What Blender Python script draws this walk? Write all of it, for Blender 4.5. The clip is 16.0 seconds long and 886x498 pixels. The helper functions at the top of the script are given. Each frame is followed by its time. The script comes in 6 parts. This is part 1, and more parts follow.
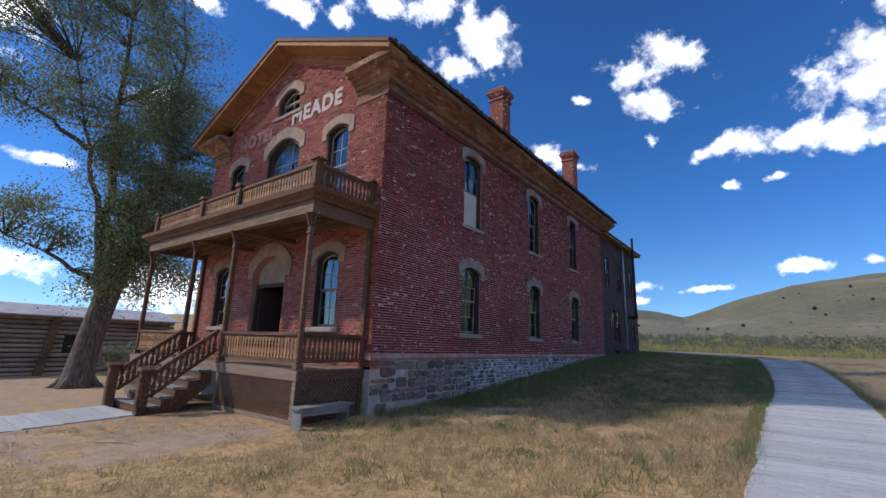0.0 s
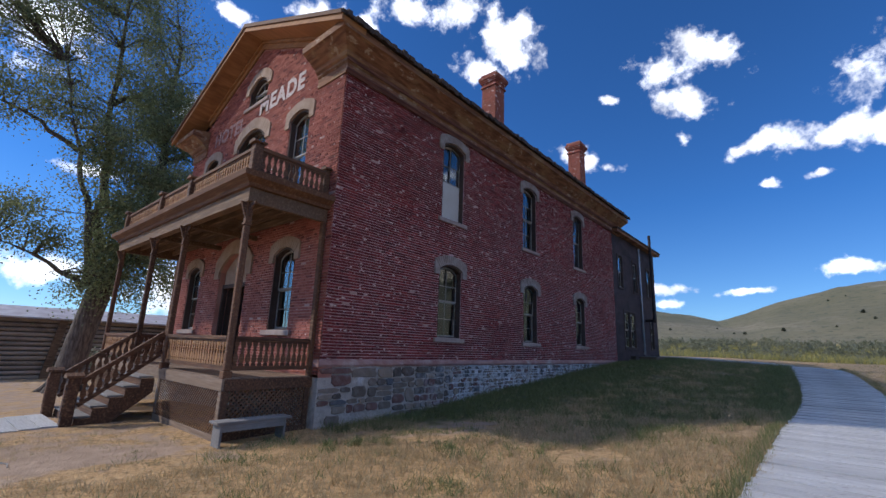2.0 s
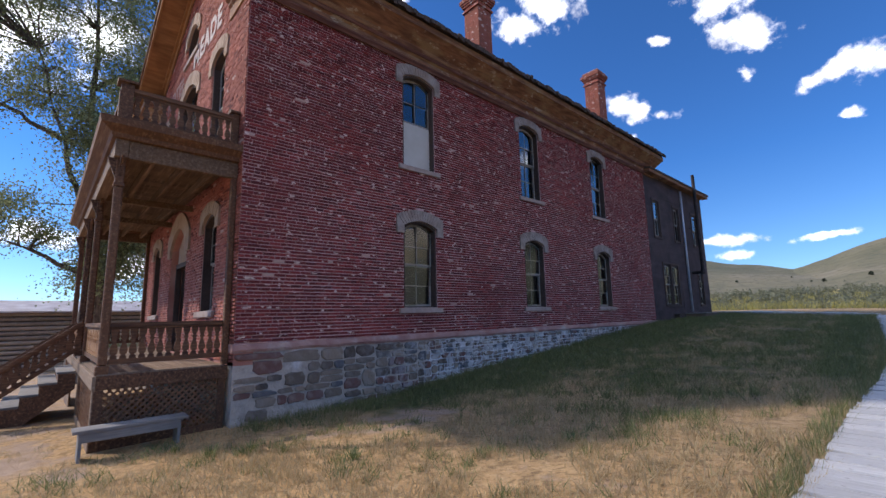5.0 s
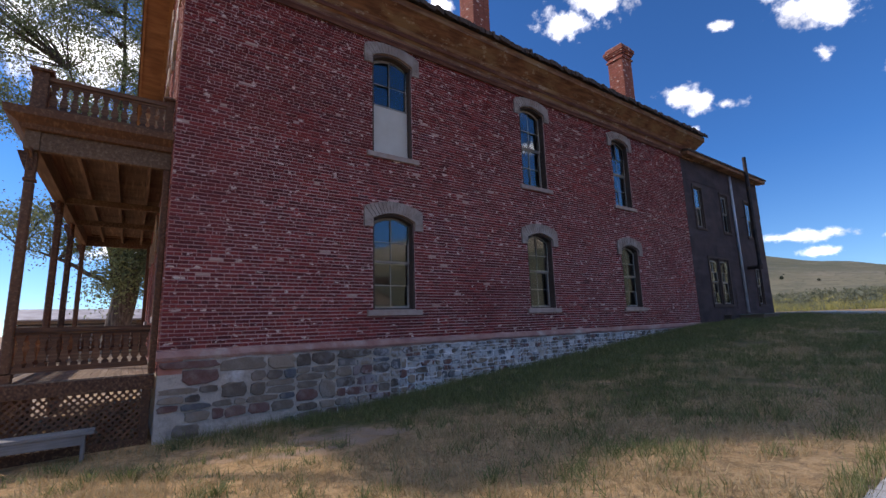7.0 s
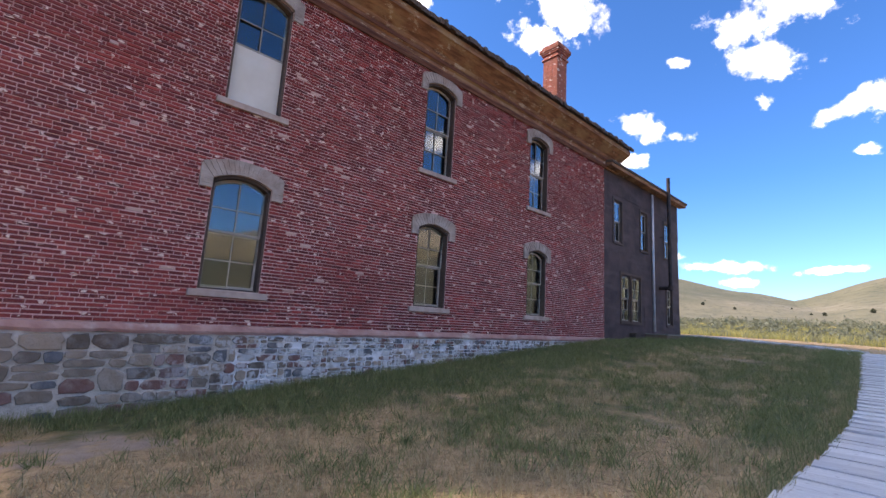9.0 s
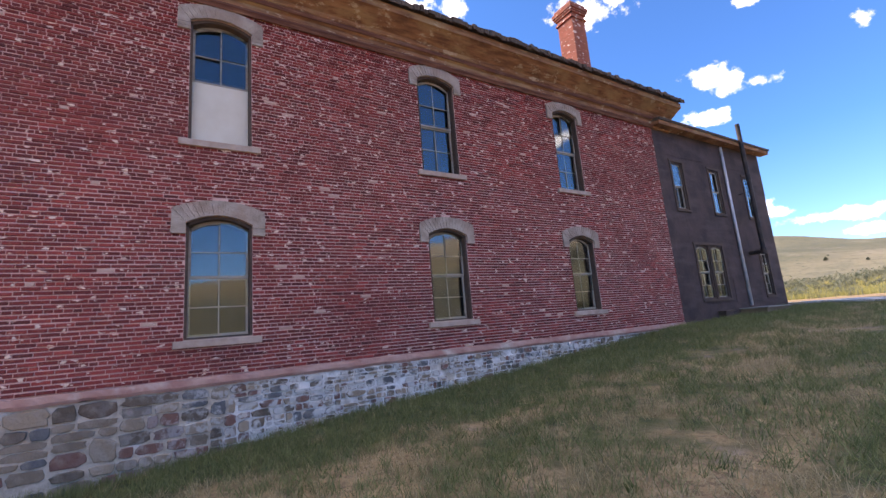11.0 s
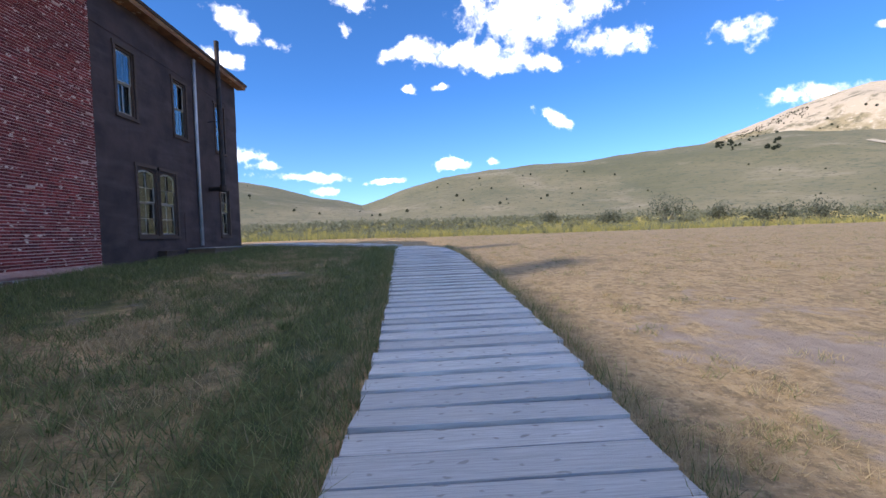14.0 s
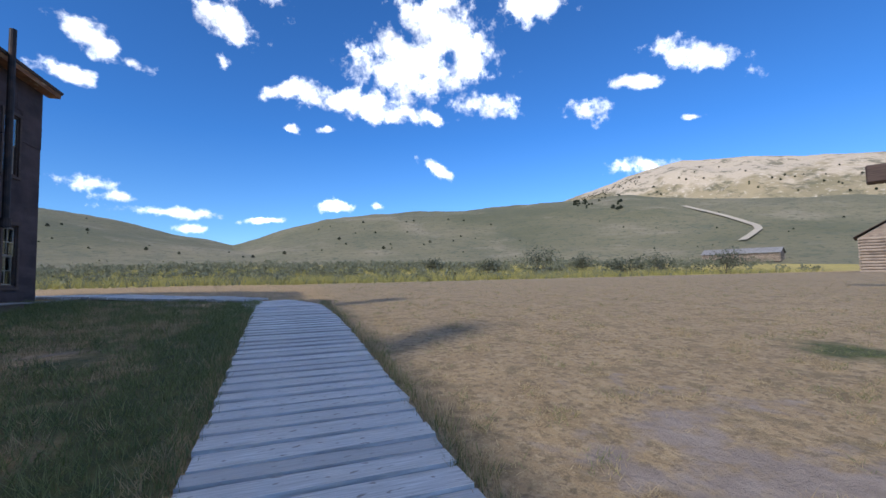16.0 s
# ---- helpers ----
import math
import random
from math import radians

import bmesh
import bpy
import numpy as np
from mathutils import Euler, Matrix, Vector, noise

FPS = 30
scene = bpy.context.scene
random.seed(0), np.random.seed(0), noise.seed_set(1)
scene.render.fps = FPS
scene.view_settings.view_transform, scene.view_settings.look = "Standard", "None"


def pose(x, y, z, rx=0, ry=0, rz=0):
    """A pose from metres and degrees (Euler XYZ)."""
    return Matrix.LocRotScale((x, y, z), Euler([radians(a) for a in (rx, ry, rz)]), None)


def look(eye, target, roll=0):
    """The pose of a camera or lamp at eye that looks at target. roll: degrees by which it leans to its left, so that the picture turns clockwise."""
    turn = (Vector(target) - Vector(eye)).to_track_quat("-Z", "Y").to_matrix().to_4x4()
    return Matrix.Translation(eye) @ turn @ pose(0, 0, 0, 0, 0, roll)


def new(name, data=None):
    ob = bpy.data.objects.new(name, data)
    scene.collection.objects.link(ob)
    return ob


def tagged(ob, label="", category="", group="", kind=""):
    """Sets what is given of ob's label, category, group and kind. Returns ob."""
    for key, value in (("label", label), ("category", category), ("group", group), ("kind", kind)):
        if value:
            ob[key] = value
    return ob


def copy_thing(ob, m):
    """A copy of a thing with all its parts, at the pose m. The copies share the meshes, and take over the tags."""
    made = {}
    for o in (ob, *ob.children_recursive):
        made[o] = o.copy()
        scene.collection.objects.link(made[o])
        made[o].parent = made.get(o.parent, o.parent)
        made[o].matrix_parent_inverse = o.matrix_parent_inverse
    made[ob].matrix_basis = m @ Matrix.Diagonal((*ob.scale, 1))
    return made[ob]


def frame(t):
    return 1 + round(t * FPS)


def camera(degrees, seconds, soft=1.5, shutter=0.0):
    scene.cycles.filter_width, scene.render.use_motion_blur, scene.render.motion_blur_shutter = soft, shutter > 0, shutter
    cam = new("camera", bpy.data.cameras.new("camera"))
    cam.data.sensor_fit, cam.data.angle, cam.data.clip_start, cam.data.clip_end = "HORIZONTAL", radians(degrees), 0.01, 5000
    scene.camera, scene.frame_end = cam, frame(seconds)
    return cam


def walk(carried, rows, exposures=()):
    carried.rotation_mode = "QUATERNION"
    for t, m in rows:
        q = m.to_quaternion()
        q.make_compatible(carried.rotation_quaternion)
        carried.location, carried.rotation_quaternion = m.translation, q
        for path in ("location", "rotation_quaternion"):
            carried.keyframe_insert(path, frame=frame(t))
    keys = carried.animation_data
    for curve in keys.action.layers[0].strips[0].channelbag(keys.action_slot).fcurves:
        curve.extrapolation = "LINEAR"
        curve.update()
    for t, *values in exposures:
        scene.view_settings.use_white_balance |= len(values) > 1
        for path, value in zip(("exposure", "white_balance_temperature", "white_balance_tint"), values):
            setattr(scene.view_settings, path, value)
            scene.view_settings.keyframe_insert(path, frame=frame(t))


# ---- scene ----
cam = camera(91.1, 16.0)
PATH = [
    (0, (0.093, -0.401, 1.904), (-1.09, 1.154, 2.332), 1.9),
    (0.5, (0.241, 0.096, 1.932), (-0.953, 1.645, 2.347), 1.8),
    (1, (0.365, 0.601, 1.94), (-0.852, 2.134, 2.354), 1.7),
    (1.5, (0.455, 1.076, 1.974), (-0.783, 2.587, 2.403), 1.7),
    (2, (0.513, 1.555, 1.982), (-0.763, 3.03, 2.423), 2.1),
    (2.5, (0.56, 2.046, 2.018), (-0.742, 3.496, 2.467), 2.2),
    (3, (0.568, 2.533, 2.033), (-0.751, 3.969, 2.478), 2.3),
    (3.5, (0.568, 3.067, 2.005), (-0.762, 4.501, 2.422), 2.1),
    (4, (0.577, 3.57, 1.965), (-0.799, 4.969, 2.352), 1.3),
    (4.5, (0.554, 4.026, 2.02), (-0.891, 5.373, 2.333), -1.1),
    (4.7, (0.542, 4.274, 2.05), (-0.904, 5.622, 2.355), -1.2),
    (6.8, (0.73, 6.537, 1.926), (-0.874, 7.686, 2.251), -2.2),
    (7, (0.7, 6.789, 1.946), (-0.903, 7.937, 2.279), -1.8),
    (7.5, (0.703, 7.382, 1.975), (-0.878, 8.555, 2.329), -1.4),
    (8, (0.666, 7.869, 1.935), (-0.913, 9.042, 2.3), -0.2),
    (8.5, (0.695, 8.424, 1.956), (-0.85, 9.64, 2.322), 1.0),
    (9, (0.717, 9.018, 1.963), (-0.748, 10.341, 2.284), 3.4),
    (9.2, (0.683, 9.263, 1.996), (-0.785, 10.584, 2.311), 2.7),
    (11.3, (0.741, 11.104, 2.137), (-0.947, 12.118, 2.484), -4.6),
    (11.5, (0.647, 11.287, 2.108), (-1.038, 12.308, 2.448), -3.9),
    (12, (0.509, 12.032, 2.128), (-1.03, 13.28, 2.404), -4.3),
    (12.5, (0.488, 12.566, 2.095), (-0.884, 14.008, 2.292), 0.6),
    (13, (0.484, 13.187, 2.131), (-0.139, 15.081, 2.286), 2.2),
    (13.5, (0.535, 13.846, 2.112), (0.439, 15.843, 2.165), 0.4),
    (14, (0.488, 14.35, 2.106), (0.54, 16.348, 2.037), -1.9),
    (14.5, (0.469, 14.994, 2.06), (0.579, 16.988, 1.952), -2.3),
    (15, (0.451, 15.51, 2.098), (0.499, 17.508, 2.035), -1.0),
    (15.5, (0.673, 15.767, 2.325), (0.899, 17.75, 2.458), -0.8),
    (16, (0.725, 16.224, 2.432), (1.307, 18.134, 2.552), -1.1),
]
walk(cam, [(t, look(eye, target, roll)) for t, eye, target, roll in PATH],
     [(0.0, -0.2, 6000, 11), (2.5, -0.25, 5950, 12), (3.0, -0.2, 5950, 12), (3.5, 0.2, 6000, 12), (4.5, 0.18, 6200, 14), (7.0, 0.0, 6450, 15), (7.5, 0.48, 6700, 16), (8.0, 0.75, 6950, 18), (8.5, 1.16, 7100, 18), (9.0, 1.08, 7050, 18), (11.5, 1.3, 7550, 22), (12.5, 1.15, 7250, 20), (13.0, 0.75, 6800, 17), (13.5, 0.58, 6500, 15), (14.5, 0.57, 6450, 13), (15.5, 0.25, 6150, 12), (16.0, 0.08, 6000, 10)])

# ---- light ----
SUN_AZ, SUN_EL = 232.0, 36.4   # degrees; azimuth clockwise from +y, to the sun
sun_dir = Vector((math.sin(radians(SUN_AZ)) * math.cos(radians(SUN_EL)), math.cos(radians(SUN_AZ)) * math.cos(radians(SUN_EL)), math.sin(radians(SUN_EL))))
sun = new("sun", bpy.data.lights.new("sun", "SUN"))
sun.data.energy, sun.data.angle, sun.data.color = 3.3, radians(2.4), (1.0, 0.90, 0.76)
sun.matrix_world = look(sun_dir * 60, (0, 0, 0))

# cloud banks: azimuth, elevation, half width, half height (degrees), tilt
CLOUDS = [
    (-60, 38.8, 3.0, 1.3, 10), (-54, 38.8, 1.3, .9, 0), (-47.5, 41, 3.2, 1.3, 0), (-40, 41.4, 3.6, 1.8, 0), (-32.7, 38.2, 3.2, 2.2, 30), (-36.8, 35.2, 2.6, 1.6, 25), (-30, 39.5, 1.6, 1.2, 0),
    (-7.6, 33.6, 3.2, 1.7, 28), (-11.8, 32.2, 2.5, 1.5, 18), (-10, 28.6, 2.9, 1.6, 25), (-10.3, 24.9, 1.0, .9, 0), (-22, 23.9, 2.4, 1.2, 22), (-19, 22.6, 1.3, .7, 10),
    (-87.5, 29, 3.4, 2.6, 10), (-96, 27, 7.0, 4.0, 8), (-103, 33, 6.0, 3.0, 0), (-92, 8.5, 3.2, 1.2, 0), (-73, 24.5, 2.0, 1.4, 0), (-81.7, 16.4, 2, .6, 0), (-71, 36.3, 2.2, .9, 0), (-84, 6, 3.5, 1.2, 0), (-70, 5, 5, 2.4, 0), (-18.4, 30.3, 1.0, .5, 15), (-24, 20.3, 1.8, .7, 10),
    (17.6, 30.2, 5.4, 3.6, 35), (13, 26.0, 6.2, 3.2, 12), (4.5, 21.9, 5.6, 1.4, 2), (-3, 22.6, 2.6, .8, -18), (21.4, 21.5, 3.6, 1.5, 0), (16, 20.3, 1.8, .8, 25), (10, 20.6, 3.0, .8, 5), (21, 27, 2.6, 2.4, 30),
    (48.5, 23.4, 4.4, 1.2, 22), (41.5, 22.2, 2.6, .6, 10), (36, 19.6, 2.3, 1.3, 10), (42.3, 12.6, 3.0, .9, 5), (-22.3, 10.0, 2.2, .75, 0), (-20, 9.0, 2.0, .6, 0),
    (-15.9, 7.6, 4.2, .6, 2), (3.2, 9.0, 1.8, .65, 5), (16.5, 13.7, 2.0, .6, 32), (47.5, 17.2, 1.3, .4, 5), (-5.3, 7.1, 2.0, .32, -5), (-13.4, 5.8, 2.0, .5, 0), (8.6, 9.1, .8, .4, 15),
    (29, 32, 3.4, 1.6, 15), (-2.3, 18.3, .9, .5, 10), (12, 21, 1.2, .7, 0), (2, 18.5, .9, .4, 0), (105, 40, 9, 4, 10), (140, 25, 9, 3, 0), (165, 45, 9, 4, 0), (-120, 35, 7, 3, 0), (-150, 20, 8, 3, 0), (120, 12, 8, 2, 0),
    # unseen banks high overhead, added to brighten the shaded ground
    (75, 58, 11, 6, 20), (130, 66, 12, 7, 0), (30, 62, 10, 6, -15), (-30, 66, 11, 6, 10), (-95, 60, 12, 6, 5), (95, 80, 12, 8, 30), (-160, 66, 10, 6, 0), (62, 44, 8, 4, 15),
]
world = bpy.data.worlds.new("sky")
scene.world = world
world.use_nodes = True
wn, wl = world.node_tree.nodes, world.node_tree.links
wn.clear()
sky = wn.new("ShaderNodeTexSky")
sky.sky_type, sky.sun_disc = "NISHITA", False
sky.sun_elevation, sky.sun_rotation, sky.altitude, sky.dust_density, sky.ozone_density, sky.air_density = radians(SUN_EL), radians(SUN_AZ), 1800, 0.4, 2.2, 1.0
gen = wn.new("ShaderNodeTexCoord").outputs["Generated"]


def wmath(op, a, b=None, c=None):
    n = wn.new("ShaderNodeMath")
    n.operation = op
    for k, v in enumerate((a, b, c)):
        if v is None:
            continue
        if isinstance(v, (int, float)):
            n.inputs[k].default_value = v
        else:
            wl.new(v, n.inputs[k])
    return n.outputs[0]


def wnoise(scale, detail):
    n = wn.new("ShaderNodeTexNoise")
    n.inputs["Scale"].default_value, n.inputs["Detail"].default_value, n.inputs["Roughness"].default_value = scale, detail, 0.62
    wl.new(gen, n.inputs["Vector"])
    return n.outputs["Fac"]


nearest = None
for caz, cel, cw, ch, ctilt in CLOUDS:
    a, e = radians(caz), radians(cel)
    c = Vector((math.sin(a) * math.cos(e), math.cos(a) * math.cos(e), math.sin(e)))
    right = Vector((math.cos(a), -math.sin(a), 0))
    up = right.cross(c)
    r2 = right * math.cos(radians(ctilt)) + up * math.sin(radians(ctilt))
    u2 = up * math.cos(radians(ctilt)) - right * math.sin(radians(ctilt))
    m = wn.new("ShaderNodeMapping")
    m.vector_type = "TEXTURE"
    m.inputs["Location"].default_value = c
    m.inputs["Rotation"].default_value = Matrix((c, r2, u2)).transposed().to_euler()
    m.inputs["Scale"].default_value = (0.5, radians(cw) * 1.12, radians(ch) * 1.12)
    wl.new(gen, m.inputs["Vector"])
    d = wn.new("ShaderNodeVectorMath")
    d.operation = "LENGTH"
    wl.new(m.outputs[0], d.inputs[0])
    nearest = d.outputs["Value"] if nearest is None else wmath("SMOOTH_MIN", nearest, d.outputs["Value"], 0.25)
edge = wmath("ADD", wmath("MULTIPLY", wmath("SUBTRACT", wnoise(27, 10), 0.5), 3.1), wmath("MULTIPLY", wmath("SUBTRACT", wnoise(6, 3), 0.5), 1.6))
body = wmath("SUBTRACT", 1.0, wmath("ADD", nearest, edge))
ramp = wn.new("ShaderNodeMapRange")
ramp.interpolation_type = "SMOOTHSTEP"
ramp.inputs["From Min"].default_value, ramp.inputs["From Max"].default_value = -0.2, 0.85
wl.new(body, ramp.inputs["Value"])
shade = wn.new("ShaderNodeMapRange")
shade.inputs["From Min"].default_value, shade.inputs["From Max"].default_value = 0.36, 0.62
shade.inputs["To Min"].default_value, shade.inputs["To Max"].default_value = 8.5, 18.0
wl.new(wnoise(13, 6), shade.inputs["Value"])
white = wn.new("ShaderNodeVectorMath")
white.operation = "SCALE"
white.inputs[0].default_value = (1.0, 1.0, 1.03)
wl.new(shade.outputs[0], white.inputs["Scale"])
deep = wn.new("ShaderNodeVectorMath")
deep.operation = "MULTIPLY"
up_z = wn.new("ShaderNodeSeparateXYZ")
wl.new(gen, up_z.inputs[0])
lift_z = wn.new("ShaderNodeMapRange")
lift_z.inputs["From Max"].default_value = 0.3
wl.new(up_z.outputs[2], lift_z.inputs["Value"])
tint = wn.new("ShaderNodeMix")
tint.data_type = "RGBA"
tint.inputs[6].default_value = (0.62, 0.82, 1.0, 1)
tint.inputs[7].default_value = (0.35, 0.72, 1.12, 1)
wl.new(lift_z.outputs[0], tint.inputs[0])
wl.new(tint.outputs[2], deep.inputs[1])
wl.new(sky.outputs[0], deep.inputs[0])
mix = wn.new("ShaderNodeMix")
mix.data_type = "RGBA"
wl.new(ramp.outputs[0], mix.inputs[0])
wl.new(deep.outputs[0], mix.inputs[6])
wl.new(white.outputs[0], mix.inputs[7])
bg = wn.new("ShaderNodeBackground")
bg.inputs["Strength"].default_value = 0.145
wl.new(mix.outputs[2], bg.inputs["Color"])
wl.new(bg.outputs[0], wn.new("ShaderNodeOutputWorld").inputs["Surface"])


# ---- materials ----
class Mat:
    """A node material built up step by step."""

    def __init__(self, name, rough=0.8, metal=0.0):
        self.m = bpy.data.materials.new(name)
        self.m.use_nodes = True
        self.n, self.l = self.m.node_tree.nodes, self.m.node_tree.links
        self.b = self.n["Principled BSDF"]
        self.b.inputs["Roughness"].default_value, self.b.inputs["Metallic"].default_value = rough, metal
        self.pos = self.n.new("ShaderNodeTexCoord").outputs["Object"]
        self.bumps = None

    def put(self, socket, value):
        if isinstance(value, bpy.types.NodeSocket):
            self.l.new(value, socket)
        else:
            socket.default_value = (*value, 1) if isinstance(value, tuple) and len(value) == 3 and socket.type == "RGBA" else value

    def noise(self, scale, detail=4, stretch=(1, 1, 1), rough=0.55):
        t = self.n.new("ShaderNodeTexNoise")
        t.inputs["Scale"].default_value, t.inputs["Detail"].default_value, t.inputs["Roughness"].default_value = scale, detail, rough
        if stretch != (1, 1, 1):
            mp = self.n.new("ShaderNodeMapping")
            mp.inputs["Scale"].default_value = stretch
            self.l.new(self.pos, mp.inputs[0])
            self.l.new(mp.outputs[0], t.inputs["Vector"])
        else:
            self.l.new(self.pos, t.inputs["Vector"])
        return t.outputs["Fac"]

    def ramp(self, v, lo, hi, a=0.0, b=1.0):
        r = self.n.new("ShaderNodeMapRange")
        r.inputs[1].default_value, r.inputs[2].default_value, r.inputs[3].default_value, r.inputs[4].default_value = lo, hi, a, b
        self.put(r.inputs[0], v)
        return r.outputs[0]

    def mix(self, f, a, b, how="MIX"):
        x = self.n.new("ShaderNodeMix")
        x.data_type, x.blend_type = "RGBA", how
        self.put(x.inputs[0], f), self.put(x.inputs[6], a), self.put(x.inputs[7], b)
        return x.outputs[2]

    def island(self):
        return self.n.new("ShaderNodeNewGeometry").outputs["Random Per Island"]

    def random(self):
        return self.n.new("ShaderNodeObjectInfo").outputs["Random"]

    def attr(self, name):
        a = self.n.new("ShaderNodeAttribute")
        a.attribute_name = name
        s = self.n.new("ShaderNodeSeparateColor")
        self.l.new(a.outputs["Color"], s.inputs[0])
        return s.outputs

    def math(self, op, a, b):
        x = self.n.new("ShaderNodeMath")
        x.operation = op
        self.put(x.inputs[0], a), self.put(x.inputs[1], b)
        return x.outputs[0]

    def colour(self, c):
        self.put(self.b.inputs["Base Color"], c)
        return self

    def bump(self, h, depth, strength=1.0):
        x = self.n.new("ShaderNodeBump")
        x.inputs["Strength"].default_value, x.inputs["Distance"].default_value = strength, depth
        self.put(x.inputs["Height"], h)
        if self.bumps:
            self.l.new(self.bumps, x.inputs["Normal"])
        self.bumps = x.outputs[0]
        self.l.new(self.bumps, self.b.inputs["Normal"])
        return self


def wood_mat(name, a, b, along=(0.6, 9, 9), rough=0.8, fade=None, vary="object"):
    k = Mat(name, rough)
    grain = k.noise(3.0, 6, along)
    c = k.mix(k.ramp(grain, 0.35, 0.68), a, b)
    c = k.mix(k.ramp(k.noise(1.1, 4), 0.45, 0.7, 0, 0.7), c, tuple(v * 0.6 for v in a))
    r = k.random() if vary == "object" else k.island()
    c = k.mix(k.ramp(r, 0, 1, 0.0, 0.45), c, tuple(v * 1.25 for v in b))
    if fade:
        c = k.mix(k.ramp(k.noise(2.3, 5, along), 0.52, 0.7, 0, 0.8), c, fade)
    return k.colour(c).bump(grain, 0.006, 0.6).m


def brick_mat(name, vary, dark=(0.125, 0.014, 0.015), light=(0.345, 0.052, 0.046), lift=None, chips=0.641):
    k = Mat(name, 0.9)
    r = k.island() if vary == "island" else k.random()
    if vary == "object":
        shift = k.n.new("ShaderNodeVectorMath")
        shift.operation = "ADD"
        spread = k.n.new("ShaderNodeCombineXYZ")
        k.put(spread.inputs[0], k.math("MULTIPLY", r, 91.0))
        k.put(spread.inputs[2], k.math("MULTIPLY", r, 37.0))
        k.l.new(k.pos, shift.inputs[0])
        k.l.new(spread.outputs[0], shift.inputs[1])
        k.pos = shift.outputs[0]
    c = k.mix(r, dark, light)
    c = k.mix(k.ramp(k.noise(0.55, 3), 0.4, 0.65, 0, 0.6), c, tuple(v * 0.85 + 0.01 for v in dark))
    c = k.mix(k.ramp(k.math("FRACT", k.math("MULTIPLY", r, 23.9), 0.0), 0.80, 0.95, 0, 0.65), c, (0.07, 0.014, 0.016))
    if lift:
        c = k.mix(0.5, c, lift)
    c = k.mix(k.ramp(k.noise(22, 4), 0.56, 0.74, 0, 0.5), c, (0.38, 0.15, 0.115))
    c = k.mix(k.ramp(k.math("FRACT", k.math("MULTIPLY", r, 57.3), 0.0), 0.991, 0.992), c, (0.55, 0.37, 0.31))
    chip = k.math("MULTIPLY", k.ramp(k.noise(6.6, 2, (1, 1, 1.7), 0.5), chips, chips + 0.015), k.ramp(k.noise(0.9, 3), 0.30, 0.44))
    c = k.mix(chip, c, (0.75, 0.58, 0.505))
    return k.colour(c).bump(k.noise(60, 4), 0.004, 0.7).bump(k.noise(14, 3), 0.008, 0.5).m


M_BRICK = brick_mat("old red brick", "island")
# chimney brick lifted towards orange, imitating direct sun on its faces
M_BRICK_CHIMNEY = brick_mat("chimney brick with sunlit tone", "island", lift=(0.44, 0.17, 0.10))
# front brick lighter than the side: sunlight on the gable put into the colour
M_BRICK_FRONT = brick_mat("front brick with sunlight in its colour", "island", (0.30, 0.082, 0.056), (0.52, 0.185, 0.13), chips=0.70)
M_BRICK_ONE = brick_mat("old red brick, single", "object")
k = Mat("pale lime mortar", 0.95)
c = k.mix(k.ramp(k.noise(0.6, 4), 0.48, 0.7), (0.68, 0.435, 0.40), (0.43, 0.195, 0.175))
c = k.mix(k.ramp(k.noise(9, 4), 0.5, 0.7, 0, 0.6), c, (0.64, 0.47, 0.41))
M_MORTAR = k.colour(c).bump(k.noise(40, 4), 0.004).m
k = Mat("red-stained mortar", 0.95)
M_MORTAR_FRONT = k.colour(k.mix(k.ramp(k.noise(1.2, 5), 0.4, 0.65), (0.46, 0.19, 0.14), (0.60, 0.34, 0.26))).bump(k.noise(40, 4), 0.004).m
k = Mat("pink render band", 0.95)
c = k.mix(k.ramp(k.noise(3, 5), 0.35, 0.65), (0.36, 0.18, 0.155), (0.46, 0.29, 0.25))
c = k.mix(k.ramp(k.noise(1.2, 6), 0.55, 0.65, 0, 0.8), c, (0.55, 0.47, 0.42))
M_BAND = k.colour(c).bump(k.noise(14, 5), 0.012).m
k = Mat("fieldstone", 0.9)
c = k.mix(k.random(), (0.085, 0.066, 0.052), (0.31, 0.24, 0.18))
c = k.mix(k.ramp(k.math("FRACT", k.math("MULTIPLY", k.random(), 31.7), 0.0), 0.80, 0.82), c, (0.17, 0.085, 0.07))
c = k.mix(k.ramp(k.math("FRACT", k.math("MULTIPLY", k.random(), 17.1), 0.0), 0.82, 0.85), c, (0.10, 0.105, 0.115))
c = k.mix(k.ramp(k.noise(5, 6), 0.55, 0.72, 0, 0.5), c, (0.36, 0.305, 0.26))
k.pos = k.n.new("ShaderNodeNewGeometry").outputs["Position"]
yy = k.n.new("ShaderNodeSeparateXYZ")
k.l.new(k.pos, yy.inputs[0])
smear = k.math("MULTIPLY", k.ramp(yy.outputs[1], 9.8, 12.4, 0.05, 0.85), k.ramp(k.noise(4, 6, rough=0.65), 0.48, 0.55))
c = k.mix(smear, c, (0.58, 0.57, 0.565))
M_STONE = k.colour(c).bump(k.noise(9, 6), 0.03).m
k = Mat("lime pointing", 0.95)
zz = k.n.new("ShaderNodeSeparateXYZ")
k.l.new(k.pos, zz.inputs[0])
wash = k.math("MULTIPLY", k.ramp(zz.outputs[1], 10.0, 13.0), k.ramp(zz.outputs[1], 23.5, 21.0))
wash = k.math("ADD", wash, k.ramp(k.noise(1.6, 5), 0.3, 0.7, -0.7, 0.7))
c = k.mix(k.ramp(wash, 0.4, 0.75), (0.52, 0.455, 0.39), (0.72, 0.71, 0.71))
c = k.mix(k.ramp(k.noise(6, 5), 0.45, 0.7, 0, 0.6), c, (0.27, 0.225, 0.19))
